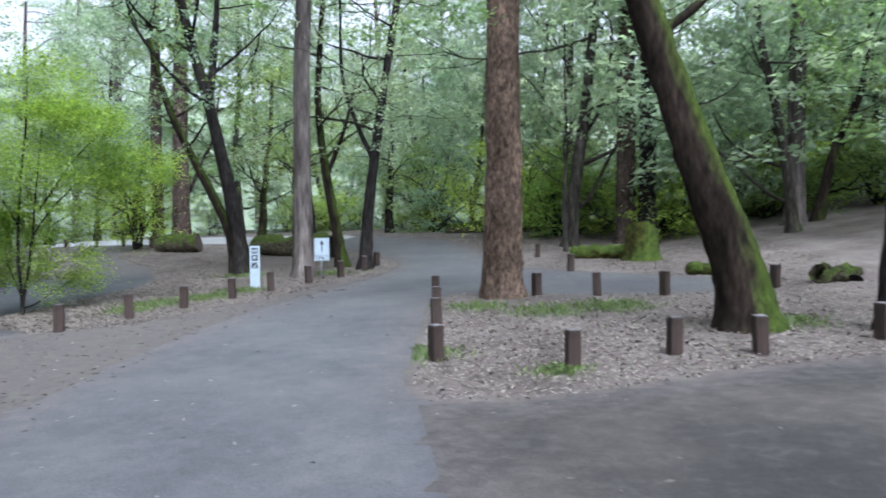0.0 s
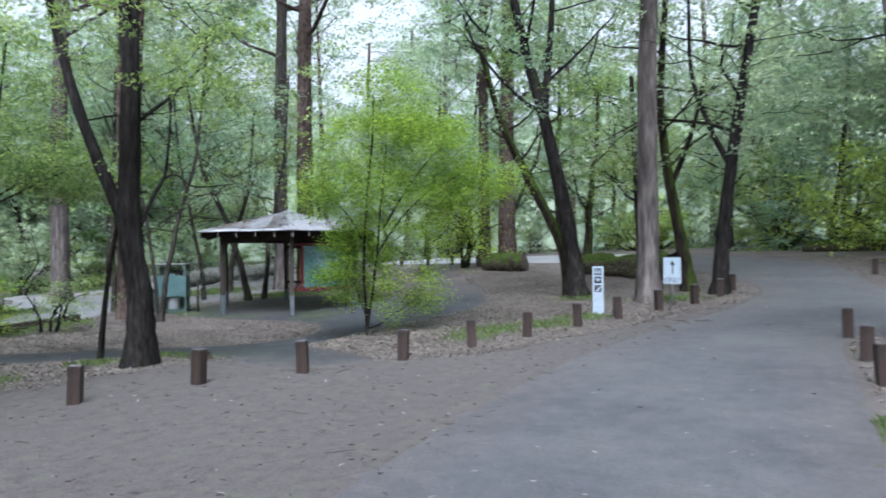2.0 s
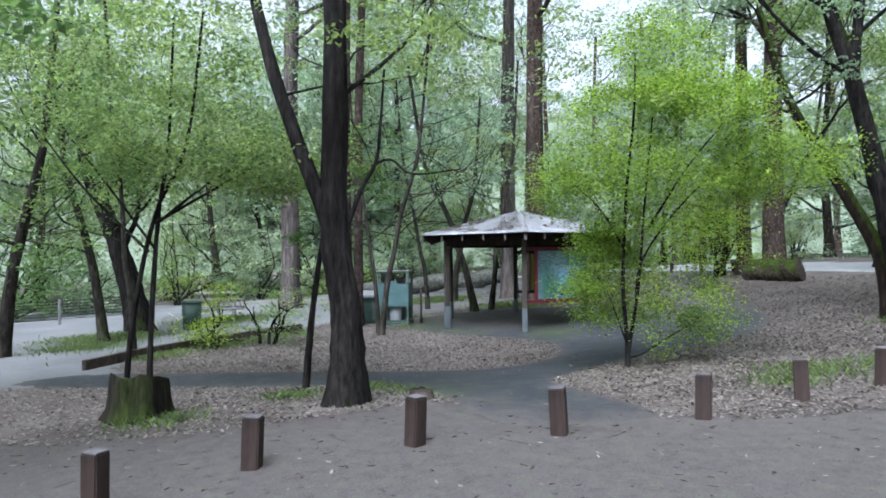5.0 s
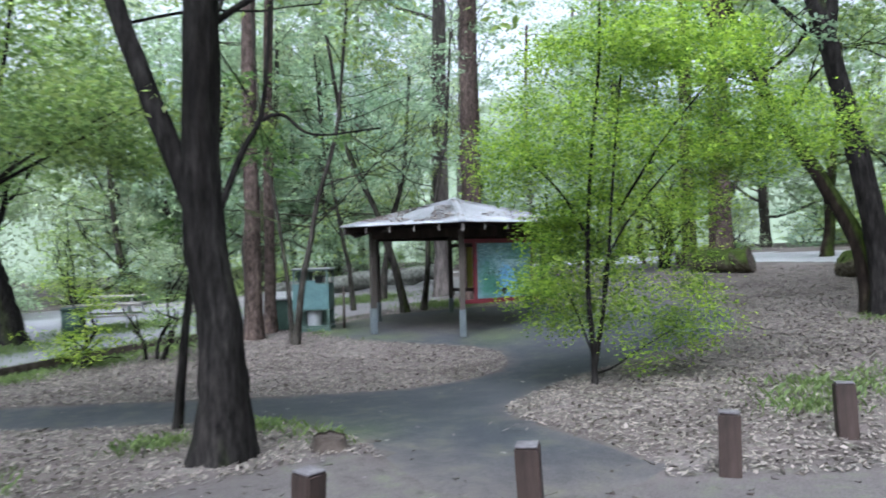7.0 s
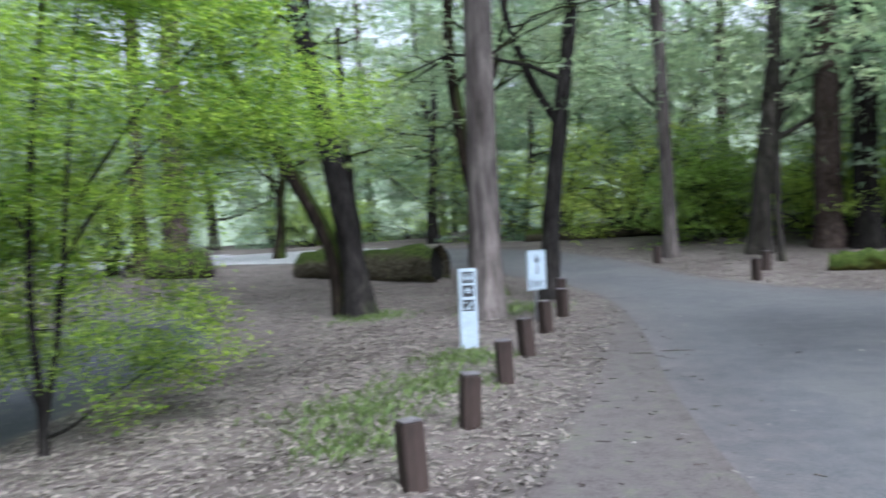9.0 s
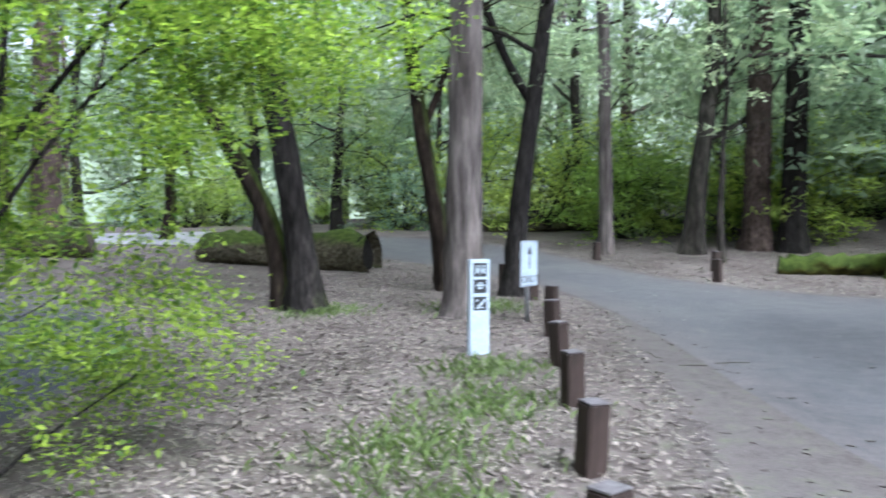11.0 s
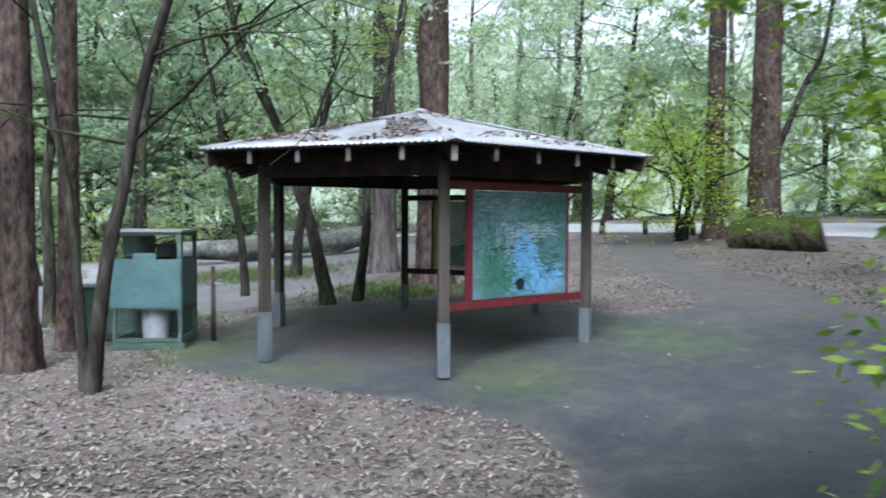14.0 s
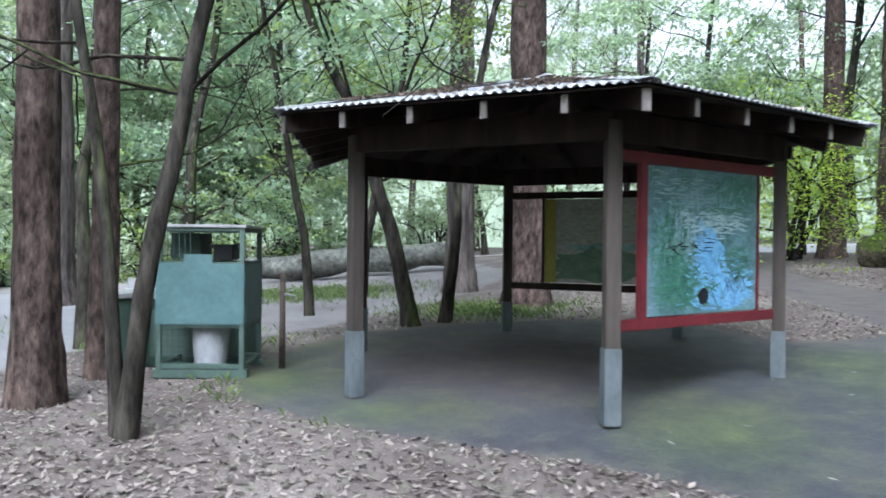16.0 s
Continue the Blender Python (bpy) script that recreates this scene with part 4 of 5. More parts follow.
# ---------------------------------------------------------------- barbecue cage and bench
def build_cage():
    ang = 42.0
    w, dpt, h = 0.86, 0.78, 1.5
    m = pose(-18.1, 17.38, gz(-18.2, 17.5), 0, 0, ang) @ Matrix.Translation((0, dpt / 2, 0))
    root = empty("bin_enclosure", m, "green steel enclosure with mesh and solid panels standing on litter", "enclosure")
    t = 0.05
    for sx in (-1, 1):
        for sy in (-1, 1):
            block("corner_post", (t, t, h), pose(sx * (w - t) / 2, sy * (dpt - t) / 2, h / 2), GREEN_FRAME, root)
    for z in (0.12, 0.52, 1.12, h - 0.03):
        for sy in (-1, 1):
            block("rail", (w - 2 * t, t * 0.8, t), pose(0, sy * (dpt - t) / 2, z), GREEN_FRAME, root)
        for sx in (-1, 1):
            block("rail", (t * 0.8, dpt - 2 * t, t), pose(sx * (w - t) / 2, 0, z), GREEN_FRAME, root)
    block("top_frame", (w + 0.04, dpt + 0.04, 0.03), pose(0, 0, h + 0.0), STEEL_TOP, root, 0.005, "pale worn lid")
    block("front_panel", (w + 0.004, 0.012, 0.6), pose(0, -dpt / 2 - 0.008, 0.83), GREEN_METAL, root, 0.003, "blue-green painted sheet")
    block("side_panel", (0.012, dpt - 0.06, 0.58), pose(w / 2 + 0.002, 0, 0.83), GREEN_METAL, root, 0.003)
    block("side_panel", (0.012, dpt - 0.06, 0.58), pose(-w / 2 - 0.002, 0, 0.83), GREEN_METAL, root, 0.003)
    block("handle_plate", (0.28, 0.02, 0.1), pose(-0.02, -dpt / 2 - 0.004, 1.17), GREEN_METAL, root)
    block("base_skid", (w + 0.06, 0.09, 0.09), pose(0, -dpt / 2 + 0.05, 0.045), GREEN_FRAME, root)
    block("base_skid", (w + 0.06, 0.09, 0.09), pose(0, dpt / 2 - 0.05, 0.045), GREEN_FRAME, root)
    # wire mesh above and below the sheet
    for z0, z1, x0, x1 in ((1.15, h - 0.05, -w / 2 + t, -0.1), (0.15, 0.5, -w / 2 + t, -0.14)):
        bm = bmesh.new()
        x = x0
        while x <= x1:
            box(bm, (0.006, 0.006, z1 - z0), pose(x, -dpt / 2 + 0.02, (z0 + z1) / 2))
            x += 0.055
        z = z0
        while z <= z1:
            box(bm, (x1 - x0, 0.006, 0.006), pose((x0 + x1) / 2, -dpt / 2 + 0.02, z))
            z += 0.055
        part("wire_mesh", bm, GREEN_DARK, root)
    block("inner_box", (0.3, 0.4, 0.26), pose(-0.22, 0.05, 1.3), GREEN_DARK, root, 0.01, "dark meter box")
    block("inner_box", (0.2, 0.3, 0.16), pose(0.14, 0.05, 1.24), BLACK_PAINT, root, 0.01, "dark valve box")
    rod("pipe", (-0.05, 0.1, 1.3), (0.3, 0.1, 1.3), 0.02, 0.02, GALV, root)
    rod("pipe", (0.3, 0.1, 1.1), (0.3, 0.1, 1.45), 0.02, 0.02, GALV, root)
    block("back_panel", (w - 0.1, 0.01, 0.9), pose(0.0, dpt / 2 - 0.02, 0.6), GREEN_DARK, root)
    bin_m = m @ pose(0.03, -0.12, 0.1)
    bucket = empty("waste_drum", bin_m, "pale galvanised drum inside the green enclosure", "bin")
    bm = bmesh.new()
    bmesh.ops.create_cone(bm, cap_ends=True, segments=24, radius1=0.16, radius2=0.2, depth=0.42, matrix=pose(0, 0, 0.23))
    part("drum", bm, DRUM_GREY, bucket)
    bm = bmesh.new()
    bmesh.ops.create_cone(bm, cap_ends=True, segments=24, radius1=0.21, radius2=0.21, depth=0.03, matrix=pose(0, 0, 0.44))
    part("rim", bm, DRUM_GREY, bucket, smooth=True)
    # the barbecue beside it
    bx = pose(-19.3, 17.7, gz(-19.3, 17.7), 0, 0, ang)
    bbq = empty("barbecue", bx, "low green park barbecue with a pale steel plate", "barbecue")
    block("body", (1.1, 0.75, 0.72), pose(0, 0, 0.36), GREEN_DARK, bbq, 0.01)
    block("hotplate", (1.25, 0.85, 0.05), pose(0, 0, 0.755), STEEL_TOP, bbq, 0.006, "pale steel top")
    block("splash_back", (1.2, 0.03, 0.14), pose(0, 0.4, 0.84), STEEL_TOP, bbq)
    block("door", (0.5, 0.015, 0.5), pose(0.2, -0.385, 0.36), GREEN_FRAME, bbq)


build_cage()
tap = empty("water_tap", pose(-17.9, 18.22, gz(-17.9, 18.22), 0, 0, 20), "thin dark standpipe with a brass tap", "tap")
rod("standpipe", (0, 0, 0), (0, 0, 1.0), 0.035, 0.03, DEADWOOD, tap)
rod("spout", (0.02, 0, 0.78), (0.16, 0, 0.76), 0.014, 0.012, GALV, tap)
rod("tap_handle", (0.1, -0.04, 0.82), (0.1, 0.04, 0.82), 0.008, 0.008, GALV, tap)


# ---------------------------------------------------------------- signs
def symbol(bm, shapes, y):
    for kind, cx, cz, a, b in shapes:
        if kind == "r":
            vs = [bm.verts.new((cx + sx * a / 2, y, cz + sz * b / 2)) for sx, sz in ((-1, -1), (1, -1), (1, 1), (-1, 1))]
        elif kind == "c":
            vs = [bm.verts.new((cx + a * math.cos(t), y, cz + a * math.sin(t))) for t in [2 * math.pi * i / 14 for i in range(14)]]
        else:
            vs = [bm.verts.new((cx + px * a, y, cz + pz * b)) for px, pz in kind]
        bm.faces.new(vs)


def toilet_sign():
    x, y = -5.06, 18.43
    m = pose(x, y, gz(x, y) - 0.02, 0, 0, 14)
    root = empty("picture_sign_post", m, "flat white post sign with three black pictograms", "sign")
    block("board", (0.24, 0.075, 1.07), pose(0, 0, 0.535), WHITE_PAINT, root, 0.008)
    for i, z in enumerate((0.955, 0.775, 0.585)):
        tile = block("pictogram_tile", (0.155, 0.006, 0.15), pose(0, -0.0395, z), BLACK_PAINT, root, 0.002, "black square tile with a white pictogram")
        bm = bmesh.new()
        if i == 0:
            symbol(bm, [("r", 0, z, 0.008, 0.12), ("c", -0.037, z + 0.04, 0.013, 0), ("c", 0.037, z + 0.04, 0.013, 0), ("r", -0.037, z - 0.008, 0.036, 0.06), ("r", 0.037, z - 0.008, 0.036, 0.06)], -0.0435)
        elif i == 1:
            symbol(bm, [("r", 0, z + 0.01, 0.1, 0.022), ("r", 0, z - 0.02, 0.06, 0.02), ("r", 0, z + 0.035, 0.05, 0.015)], -0.0435)
        else:
            symbol(bm, [([(-1, -1), (1, 1), (1, 0.4), (-0.4, -1)], 0, z, 0.06, 0.06), ("r", 0.02, z - 0.045, 0.05, 0.015), ("c", -0.035, z + 0.035, 0.014, 0)], -0.0435)
        part("pictogram", bm, WHITE_PAINT, tile)


toilet_sign()


def text_mesh(name, body, size, m, mat, parent):
    cu = bpy.data.curves.new(name, "FONT")
    cu.body, cu.size, cu.align_x, cu.align_y, cu.extrude = body, size, "CENTER", "CENTER", 0.0015
    tmp = bpy.data.objects.new(name, cu)
    scene.collection.objects.link(tmp)
    bpy.context.view_layer.update()
    me = bpy.data.meshes.new_from_object(tmp.evaluated_get(bpy.context.evaluated_depsgraph_get()))
    bpy.data.objects.remove(tmp)
    me.materials.clear()
    me.materials.append(mat)
    ob = new(name, me)
    ob.parent, ob.matrix_basis = parent, m
    return ob


def only_sign():
    x, y = -3.97, 20.42
    m = pose(x, y, gz(x, y) - 0.02, 0, 0, 46)
    root = empty("one_way_sign", m, "white road sign with a black upward arrow on a pale post", "sign")
    rod("pole", (0, 0.03, 0), (0, 0.03, 1.1), 0.03, 0.03, GALV, root)
    block("plate", (0.47, 0.012, 0.63), pose(0, 0, 0.83), WHITE_PAINT, root, 0.005)
    bm = bmesh.new()
    z = 0.93
    symbol(bm, [("r", 0, z - 0.07, 0.035, 0.2), ([(-1, 0), (1, 0), (0, 1.4)], 0, z + 0.03, 0.065, 0.09)], -0.008)
    symbol(bm, [("r", 0, 1.13, 0.445, 0.006), ("r", 0, 0.53, 0.445, 0.006), ("r", -0.222, 0.83, 0.006, 0.6), ("r", 0.222, 0.83, 0.006, 0.6)], -0.008)
    part("arrow", bm, BLACK_PAINT, root)
    text_mesh("lettering", "ONLY", 0.15, pose(0, -0.008, 0.61, 90), BLACK_PAINT, root)


only_sign()


# ---------------------------------------------------------------- the single trees
DARK_LABEL = "dark-barked leaning peppermint tree with mossy limbs"


def v3(*p):
    return [np.array(q, float) for q in p]


tree("peppermint_tree", "dark two-stemmed tree standing in litter beside the footpath", -9.41, 10.03, v3((0, 0, 0), (0.0, 0.0, 1.0), (-0.1, -0.1, 2.2), (-0.1, -0.07, 4.0), (-0.1, -0.05, 6.5), (-0.2, 0.1, 9.5)), 0.2, 0.11,
     BARK_DARK, LEAF_MID, 101, limbs=[(v3((-0.05, -0.05, 1.75), (-0.2, -0.18, 2.35), (-0.47, -0.43, 3.3), (-0.74, -0.66, 4.4), (-1.1, -0.9, 6.2), (-1.4, -1.2, 8.0)), 0.12, 0.05), (v3((-0.06, -0.06, 1.9), (0.12, 0.14, 2.6), (0.24, 0.28, 2.95), (0.28, 0.33, 3.4), (0.3, 0.38, 4.1)), 0.036, 0.014), (v3((0.2, 0.24, 2.9), (0.36, 0.42, 2.98), (0.55, 0.62, 2.8), (0.95, 1.05, 2.85)), 0.02, 0.008)],
     forks=7, fork_from=0.5, fork_len=2.4, depth=2, leaves=12000, leaf_size=0.085, spread=0.34, flare=1.75, side_r=0.24)
tree("sapling", "thin dark leaning sapling beside the tree", -11.2, 10.5, v3((0, 0, 0), (0.08, 0.1, 1.2), (0.2, 0.25, 2.4), (0.35, 0.5, 3.6)), 0.055, 0.02, BARK_DARK, LEAF_MID, 102, forks=4, fork_len=1.0, depth=1, skirt=1.5,
     leaves=900, leaf_size=0.09, spread=0.25, flare=1.2)
tree("shrub_tree", "bright green many-stemmed young tree in litter", -8.76, 14.93, v3((0, 0, 0), (-0.02, 0.0, 0.5), (-0.06, -0.02, 1.4), (-0.02, 0.05, 2.8), (0.1, 0.1, 4.0), (0.15, 0.1, 5.0)), 0.042, 0.014, BARK_DARK,
     LEAF_BRIGHT, 103, limbs=[(v3((0, 0, 0.3), (0.13, 0.1, 1.2), (0.18, 0.25, 2.6), (0.25, 0.4, 4.0)), 0.03, 0.012), (v3((0.02, 0, 0.25), (0.08, 0.1, 0.9), (0.18, 0.2, 1.75), (0.75, 0.8, 2.8), (1.4, 1.5, 3.4)), 0.024, 0.009), (v3((0.0, 0, 0.3), (-0.2, 0.0, 0.8), (-0.5, 0.05, 1.3), (-0.85, 0.1, 1.6)), 0.014, 0.005),
                              (v3((-0.06, 0, 1.9), (-0.4, -0.1, 2.5), (-0.9, -0.2, 3.0)), 0.022, 0.008), (v3((0.02, 0, 0.15), (0.18, 0.14, 0.22), (0.42, 0.3, 0.42), (0.9, 0.5, 0.75)), 0.017, 0.005),
                              (v3((0.2, 0.3, 2.2), (0.9, 0.3, 3.1), (1.5, 0.3, 3.7)), 0.022, 0.008)],
     forks=14, fork_from=0.3, fork_len=1.1, depth=2, leaves=84000, leaf_size=0.052, spread=0.28, droop=0.35, flare=1.3, group="", wander=0.3, slim=0.5, skirt=0.25, side_r=0.2,
     within=[((0.45, 0.5, 3.4), (1.9, 1.7, 1.45), 0.36), ((1.8, 1.4, 3.2), (1.2, 0.9, 0.6), 0.09), ((-1.0, 0.0, 3.0), (0.85, 0.8, 0.65), 0.08), ((0.2, 0.3, 4.6), (1.25, 1.15, 1.1), 0.14), ((1.2, 0.3, 4.1), (1.0, 0.9, 0.6), 0.07),
             ((-0.5, 0.1, 1.55), (0.42, 0.65, 1.0), 0.13), ((-0.5, -0.5, 1.25), (0.32, 0.42, 0.5), 0.032), ((0.5, 0.5, 1.25), (0.75, 0.75, 0.9), 0.06), ((0.75, 0.45, 0.8), (0.95, 0.8, 0.65), 0.04), ((0.3, 0.4, 2.2), (1.3, 1.1, 0.4), 0.03), ((-0.6, 0.9, 2.2), (0.7, 0.7, 0.5), 0.02)], per=48, tight=0.55)
tree("peppermint_tree", "dark forked tree with a mossy second stem", -7.07, 22.28, v3((0, 0, 0), (-0.1, -0.03, 1.0), (-0.42, -0.15, 3.0), (-0.82, -0.4, 5.2), (-1.25, -0.6, 7.0), (-1.9, -0.9, 10.5)), 0.25, 0.11,
     BARK_DARK, LEAF_GREY_HAZE, 104, limbs=[(v3((-0.8, -0.4, 5.1), (-0.68, -0.35, 6.3), (-0.55, -0.3, 8.0), (-0.6, -0.1, 10)), 0.13, 0.06)], forks=6, fork_from=0.55, fork_len=3.0, leaves=8000, leaf_size=0.12, spread=0.5, flare=1.8)
tree("peppermint_tree", "leaning mossy stem beside a darker tree", -7.4, 22.55, v3((0, 0, 0), (-0.25, 0.1, 1.3), (-0.9, 0.2, 2.6), (-1.7, 0.3, 4.0), (-2.4, 0.4, 5.4), (-3.0, 0.4, 7.5)), 0.17, 0.08, BARK_MOSS, LEAF_MID, 105,
     forks=6, fork_from=0.6, fork_len=2.4, leaves=6000, leaf_size=0.12, spread=0.5)
tree("gum_tree", "tall straight grey-barked gum beside the road", -4.76, 21.19, v3((0, 0, 0), (0.0, 0, 2.0), (0.05, 0, 6.0), (0.25, 0.1, 12), (0.4, 0.2, 22)), 0.3, 0.16, BARK_GREY, LEAF_GREY_HAZE, 106, forks=8, fork_from=0.68, fork_len=4.0,
     leaves=6000, leaf_size=0.2, spread=0.8, flare=1.45)
tree("peppermint_tree", "dark leaning tree at the roadside", -3.5, 23.3, v3((0, 0, 0), (0.1, 0, 1.5), (0.35, 0, 3.5), (0.8, 0.1, 6.5), (1.4, 0.2, 10)), 0.2, 0.09, BARK_DARK, LEAF_GREY_HAZE, 107,
     limbs=[(v3((0.3, 0, 3.4), (-0.2, 0.2, 4.4), (-0.7, 0.2, 6), (-0.8, 0.4, 8.5)), 0.09, 0.04)], forks=7, fork_from=0.5, fork_len=2.8, leaves=8000, leaf_size=0.13, spread=0.55)
tree("peppermint_tree", "mossy leaning stem behind the grey gum", -4.5, 24.3, v3((0, 0, 0), (-0.2, 0, 1.2), (-0.55, 0, 3.2), (-0.8, 0.1, 5.5), (-0.6, 0.2, 9)), 0.2, 0.08, BARK_MOSS, LEAF_GREY_HAZE, 108,
     limbs=[(v3((-0.5, 0, 3.0), (0.1, 0.1, 4.6), (0.5, 0.2, 6.4)), 0.08, 0.04)], forks=6, fork_len=2.8, leaves=6000, leaf_size=0.14, spread=0.6)
tree("gum_tree", "massive rough red-brown gum trunk on the traffic island", 1.33, 15.63, v3((0, 0, 0), (0.0, 0, 1.5), (0.03, 0, 5.0), (0.05, 0.1, 11), (0.3, 0.2, 24)), 0.405, 0.24, BARK_ROUGH, LEAF_GREY_HAZE, 109, forks=8, fork_from=0.66,
     fork_len=4.5, leaves=6000, leaf_size=0.2, spread=0.9, flare=1.22)
tree("peppermint_tree", "thick leaning trunk green with moss on one side", 5.1, 11.74, v3((0, 0, 0), (-0.2, 0, 0.9), (-0.65, 0.02, 2.2), (-1.05, 0.05, 3.4), (-1.65, 0.08, 5.4), (-2.3, 0.1, 8.5)), 0.36, 0.17, BARK_MOSS, LEAF_MID, 110,
     limbs=[(v3((-1.35, 0.05, 4.4), (-1.9, 0.0, 5.2), (-3.0, 0, 6.4), (-4.2, 0, 7.6)), 0.17, 0.07)], forks=6, fork_from=0.65, fork_len=2.6, leaves=7000, leaf_size=0.12, spread=0.5, flare=1.6)
tree("peppermint_tree", "dark slender trunk in litter by the car park", 6.75, 11.3, v3((0, 0, 0), (0.05, 0, 1.2), (0.25, 0, 3.0), (0.8, 0.1, 6.0), (1.2, 0.1, 9)), 0.17, 0.08, BARK_DARK, LEAF_MID, 111, forks=6, fork_from=0.55, fork_len=2.8,
     leaves=6000, leaf_size=0.12, spread=0.5)
for i, (x, y, r, bark, lean) in enumerate([(5.0, 29.8, 0.4, BARK_RED, 0.1), (5.7, 29.2, 0.36, BARK_DARK, 0.2), (-16.4, 33.9, 0.3, BARK_RED, 0.0), (-14.9, 33.3, 0.42, BARK_RED, 0.1), (-19.0, 24.3, 0.36, BARK_RED, 0.0), (-22.0, 26.1, 0.33, BARK_GREY, 0.0),
                                           (-18.3, 15.95, 0.2, BARK_RED, 0.05), (-19.0, 16.85, 0.15, BARK_RED, 0.25), (-28.6, 20.2, 0.4, BARK_GREY, 0.0), (10.9, 29.3, 0.36, BARK_GREY, 0.2), (0.55, 29.6, 0.2, BARK_GREY, -0.3)]):
    tree("gum_tree", ("grey" if bark is BARK_GREY else "red-brown") + "-barked tall straight gum in the forest", x, y, v3((0, 0, 0), (lean * 0.1, 0, 2), (lean * 0.6, 0, 7), (lean * 2, 0.2, 14), (lean * 3, 0.2, 21)), r, r * 0.5, bark,
         LEAF_GREY_HAZE, 130 + i, forks=7, fork_from=0.55, fork_len=3.6, leaves=7500, leaf_size=0.2, spread=0.8, flare=1.4, slim=0.5)
for i, (x, y, r, lx, ly, moss) in enumerate([(-16.72, 15.95, 0.075, 0.8, 0.7, 0), (-16.85, 15.98, 0.055, -0.5, -0.4, 0), (-18.96, 21.35, 0.12, -1.3, -1.1, 0), (-18.8, 21.85, 0.09, 0.6, 0.5, 0), (2.73, 27.5, 0.09, 0.0, 0.0, 0), (11.6, 29.2, 0.2, 1.6, 0, 1),
                                             (-24.5, 12.8, 0.36, -1.2, -1.2, 0), (-15.2, 33.0, 0.12, 1.5, 1.2, 0), (-9.0, 34.5, 0.22, -0.3, 0, 0), (-23.5, 24.5, 0.13, 0.8, 0.5, 0), (-21.5, 21.5, 0.08, -0.7, -0.5, 0), (-6.6, 40.5, 0.25, 0.2, 0, 0),
                                             (-12.2, 36.2, 0.2, 0.5, 0.2, 1), (-21.2, 17.6, 0.1, -0.5, 0.4, 0), (-18.0, 10.4, 0.07, 0.5, -0.6, 0), (-21.5, 8.6, 0.16, 1.4, 0.6, 0), (-22.6, 11.2, 0.14, -0.9, -0.8, 0), (-16.0, 4.2, 0.2, 1.2, 1.0, 0), (-10.6, 3.4, 0.2, 0.9, 0.9, 0)]):
    tree("peppermint_tree", "mossy leaning forest tree with thin limbs" if moss else "dark slender leaning forest tree with thin limbs", x, y, v3((0, 0, 0), (lx * 0.15 + 0.06 * math.sin(9 * i), ly * 0.15, 1.2), (lx * 0.33 - 0.05, ly * 0.3 + 0.06 * math.cos(7 * i), 2.1), (lx * 0.5, ly * 0.5, 3.0), (lx * 0.8 + 0.1 * math.sin(5 * i + 1), ly * 0.8, 4.2), (lx, ly, 5.2), (lx * 1.2, ly * 1.3, 8)), r, r * 0.4,
         BARK_MOSS if moss else BARK_DARK if r > 0.16 else BARK_MID, LEAF_GREY_HAZE if r < 0.13 else LEAF_MID, 160 + i, forks=13 if i == 0 else 8, fork_from=0.36, fork_len=2.1, depth=3 if i == 0 else 2, leaves=1500 if r < 0.13 else 8000, leaf_size=0.115, spread=0.5, flare=1.4, skirt=4.0 if r < 0.13 else 2.4, slim=0.5)


for i, (x, y, lx, ly) in enumerate([(-12.5, 8.4, 0.75, 0.6), (-12.25, 8.65, 0.1, 0.25)]):
    tree("sapling", "thin dark sapling with a wide layered green crown behind the stump", x, y, v3((0, 0, 0), (lx * 0.15, ly * 0.15, 1.2), (lx * 0.5, ly * 0.5, 2.6), (lx, ly, 3.6), (lx * 1.2, ly * 1.3, 5.4)), 0.045, 0.015, BARK_DARK, LEAF_MID, 190 + i,
         limbs=[(v3((lx * 0.5, ly * 0.5, 2.5), (lx + 0.4, ly + 0.5, 3.1), (lx + 0.9, ly + 1.1, 3.5)), 0.024, 0.008), (v3((lx * 0.4, ly * 0.4, 2.1), (-0.4, -0.4, 3.0), (-0.9, -0.9, 3.9)), 0.022, 0.008)],
         forks=5, fork_from=0.5, fork_len=1.2, depth=2, leaves=11000, leaf_size=0.07, spread=0.3, flare=1.2, skirt=1.8, side_r=0.26, slim=0.5,
         within=[((0.5, 0.55, 3.7), (1.4, 1.4, 0.75), 0.4), ((1.3, 1.5, 3.3), (1.2, 1.2, 0.5), 0.25), ((-0.5, -0.6, 4.2), (1.1, 1.1, 0.7), 0.15), ((0.3, 0.4, 5.0), (1.6, 1.6, 0.6), 0.2)], tight=0.6)


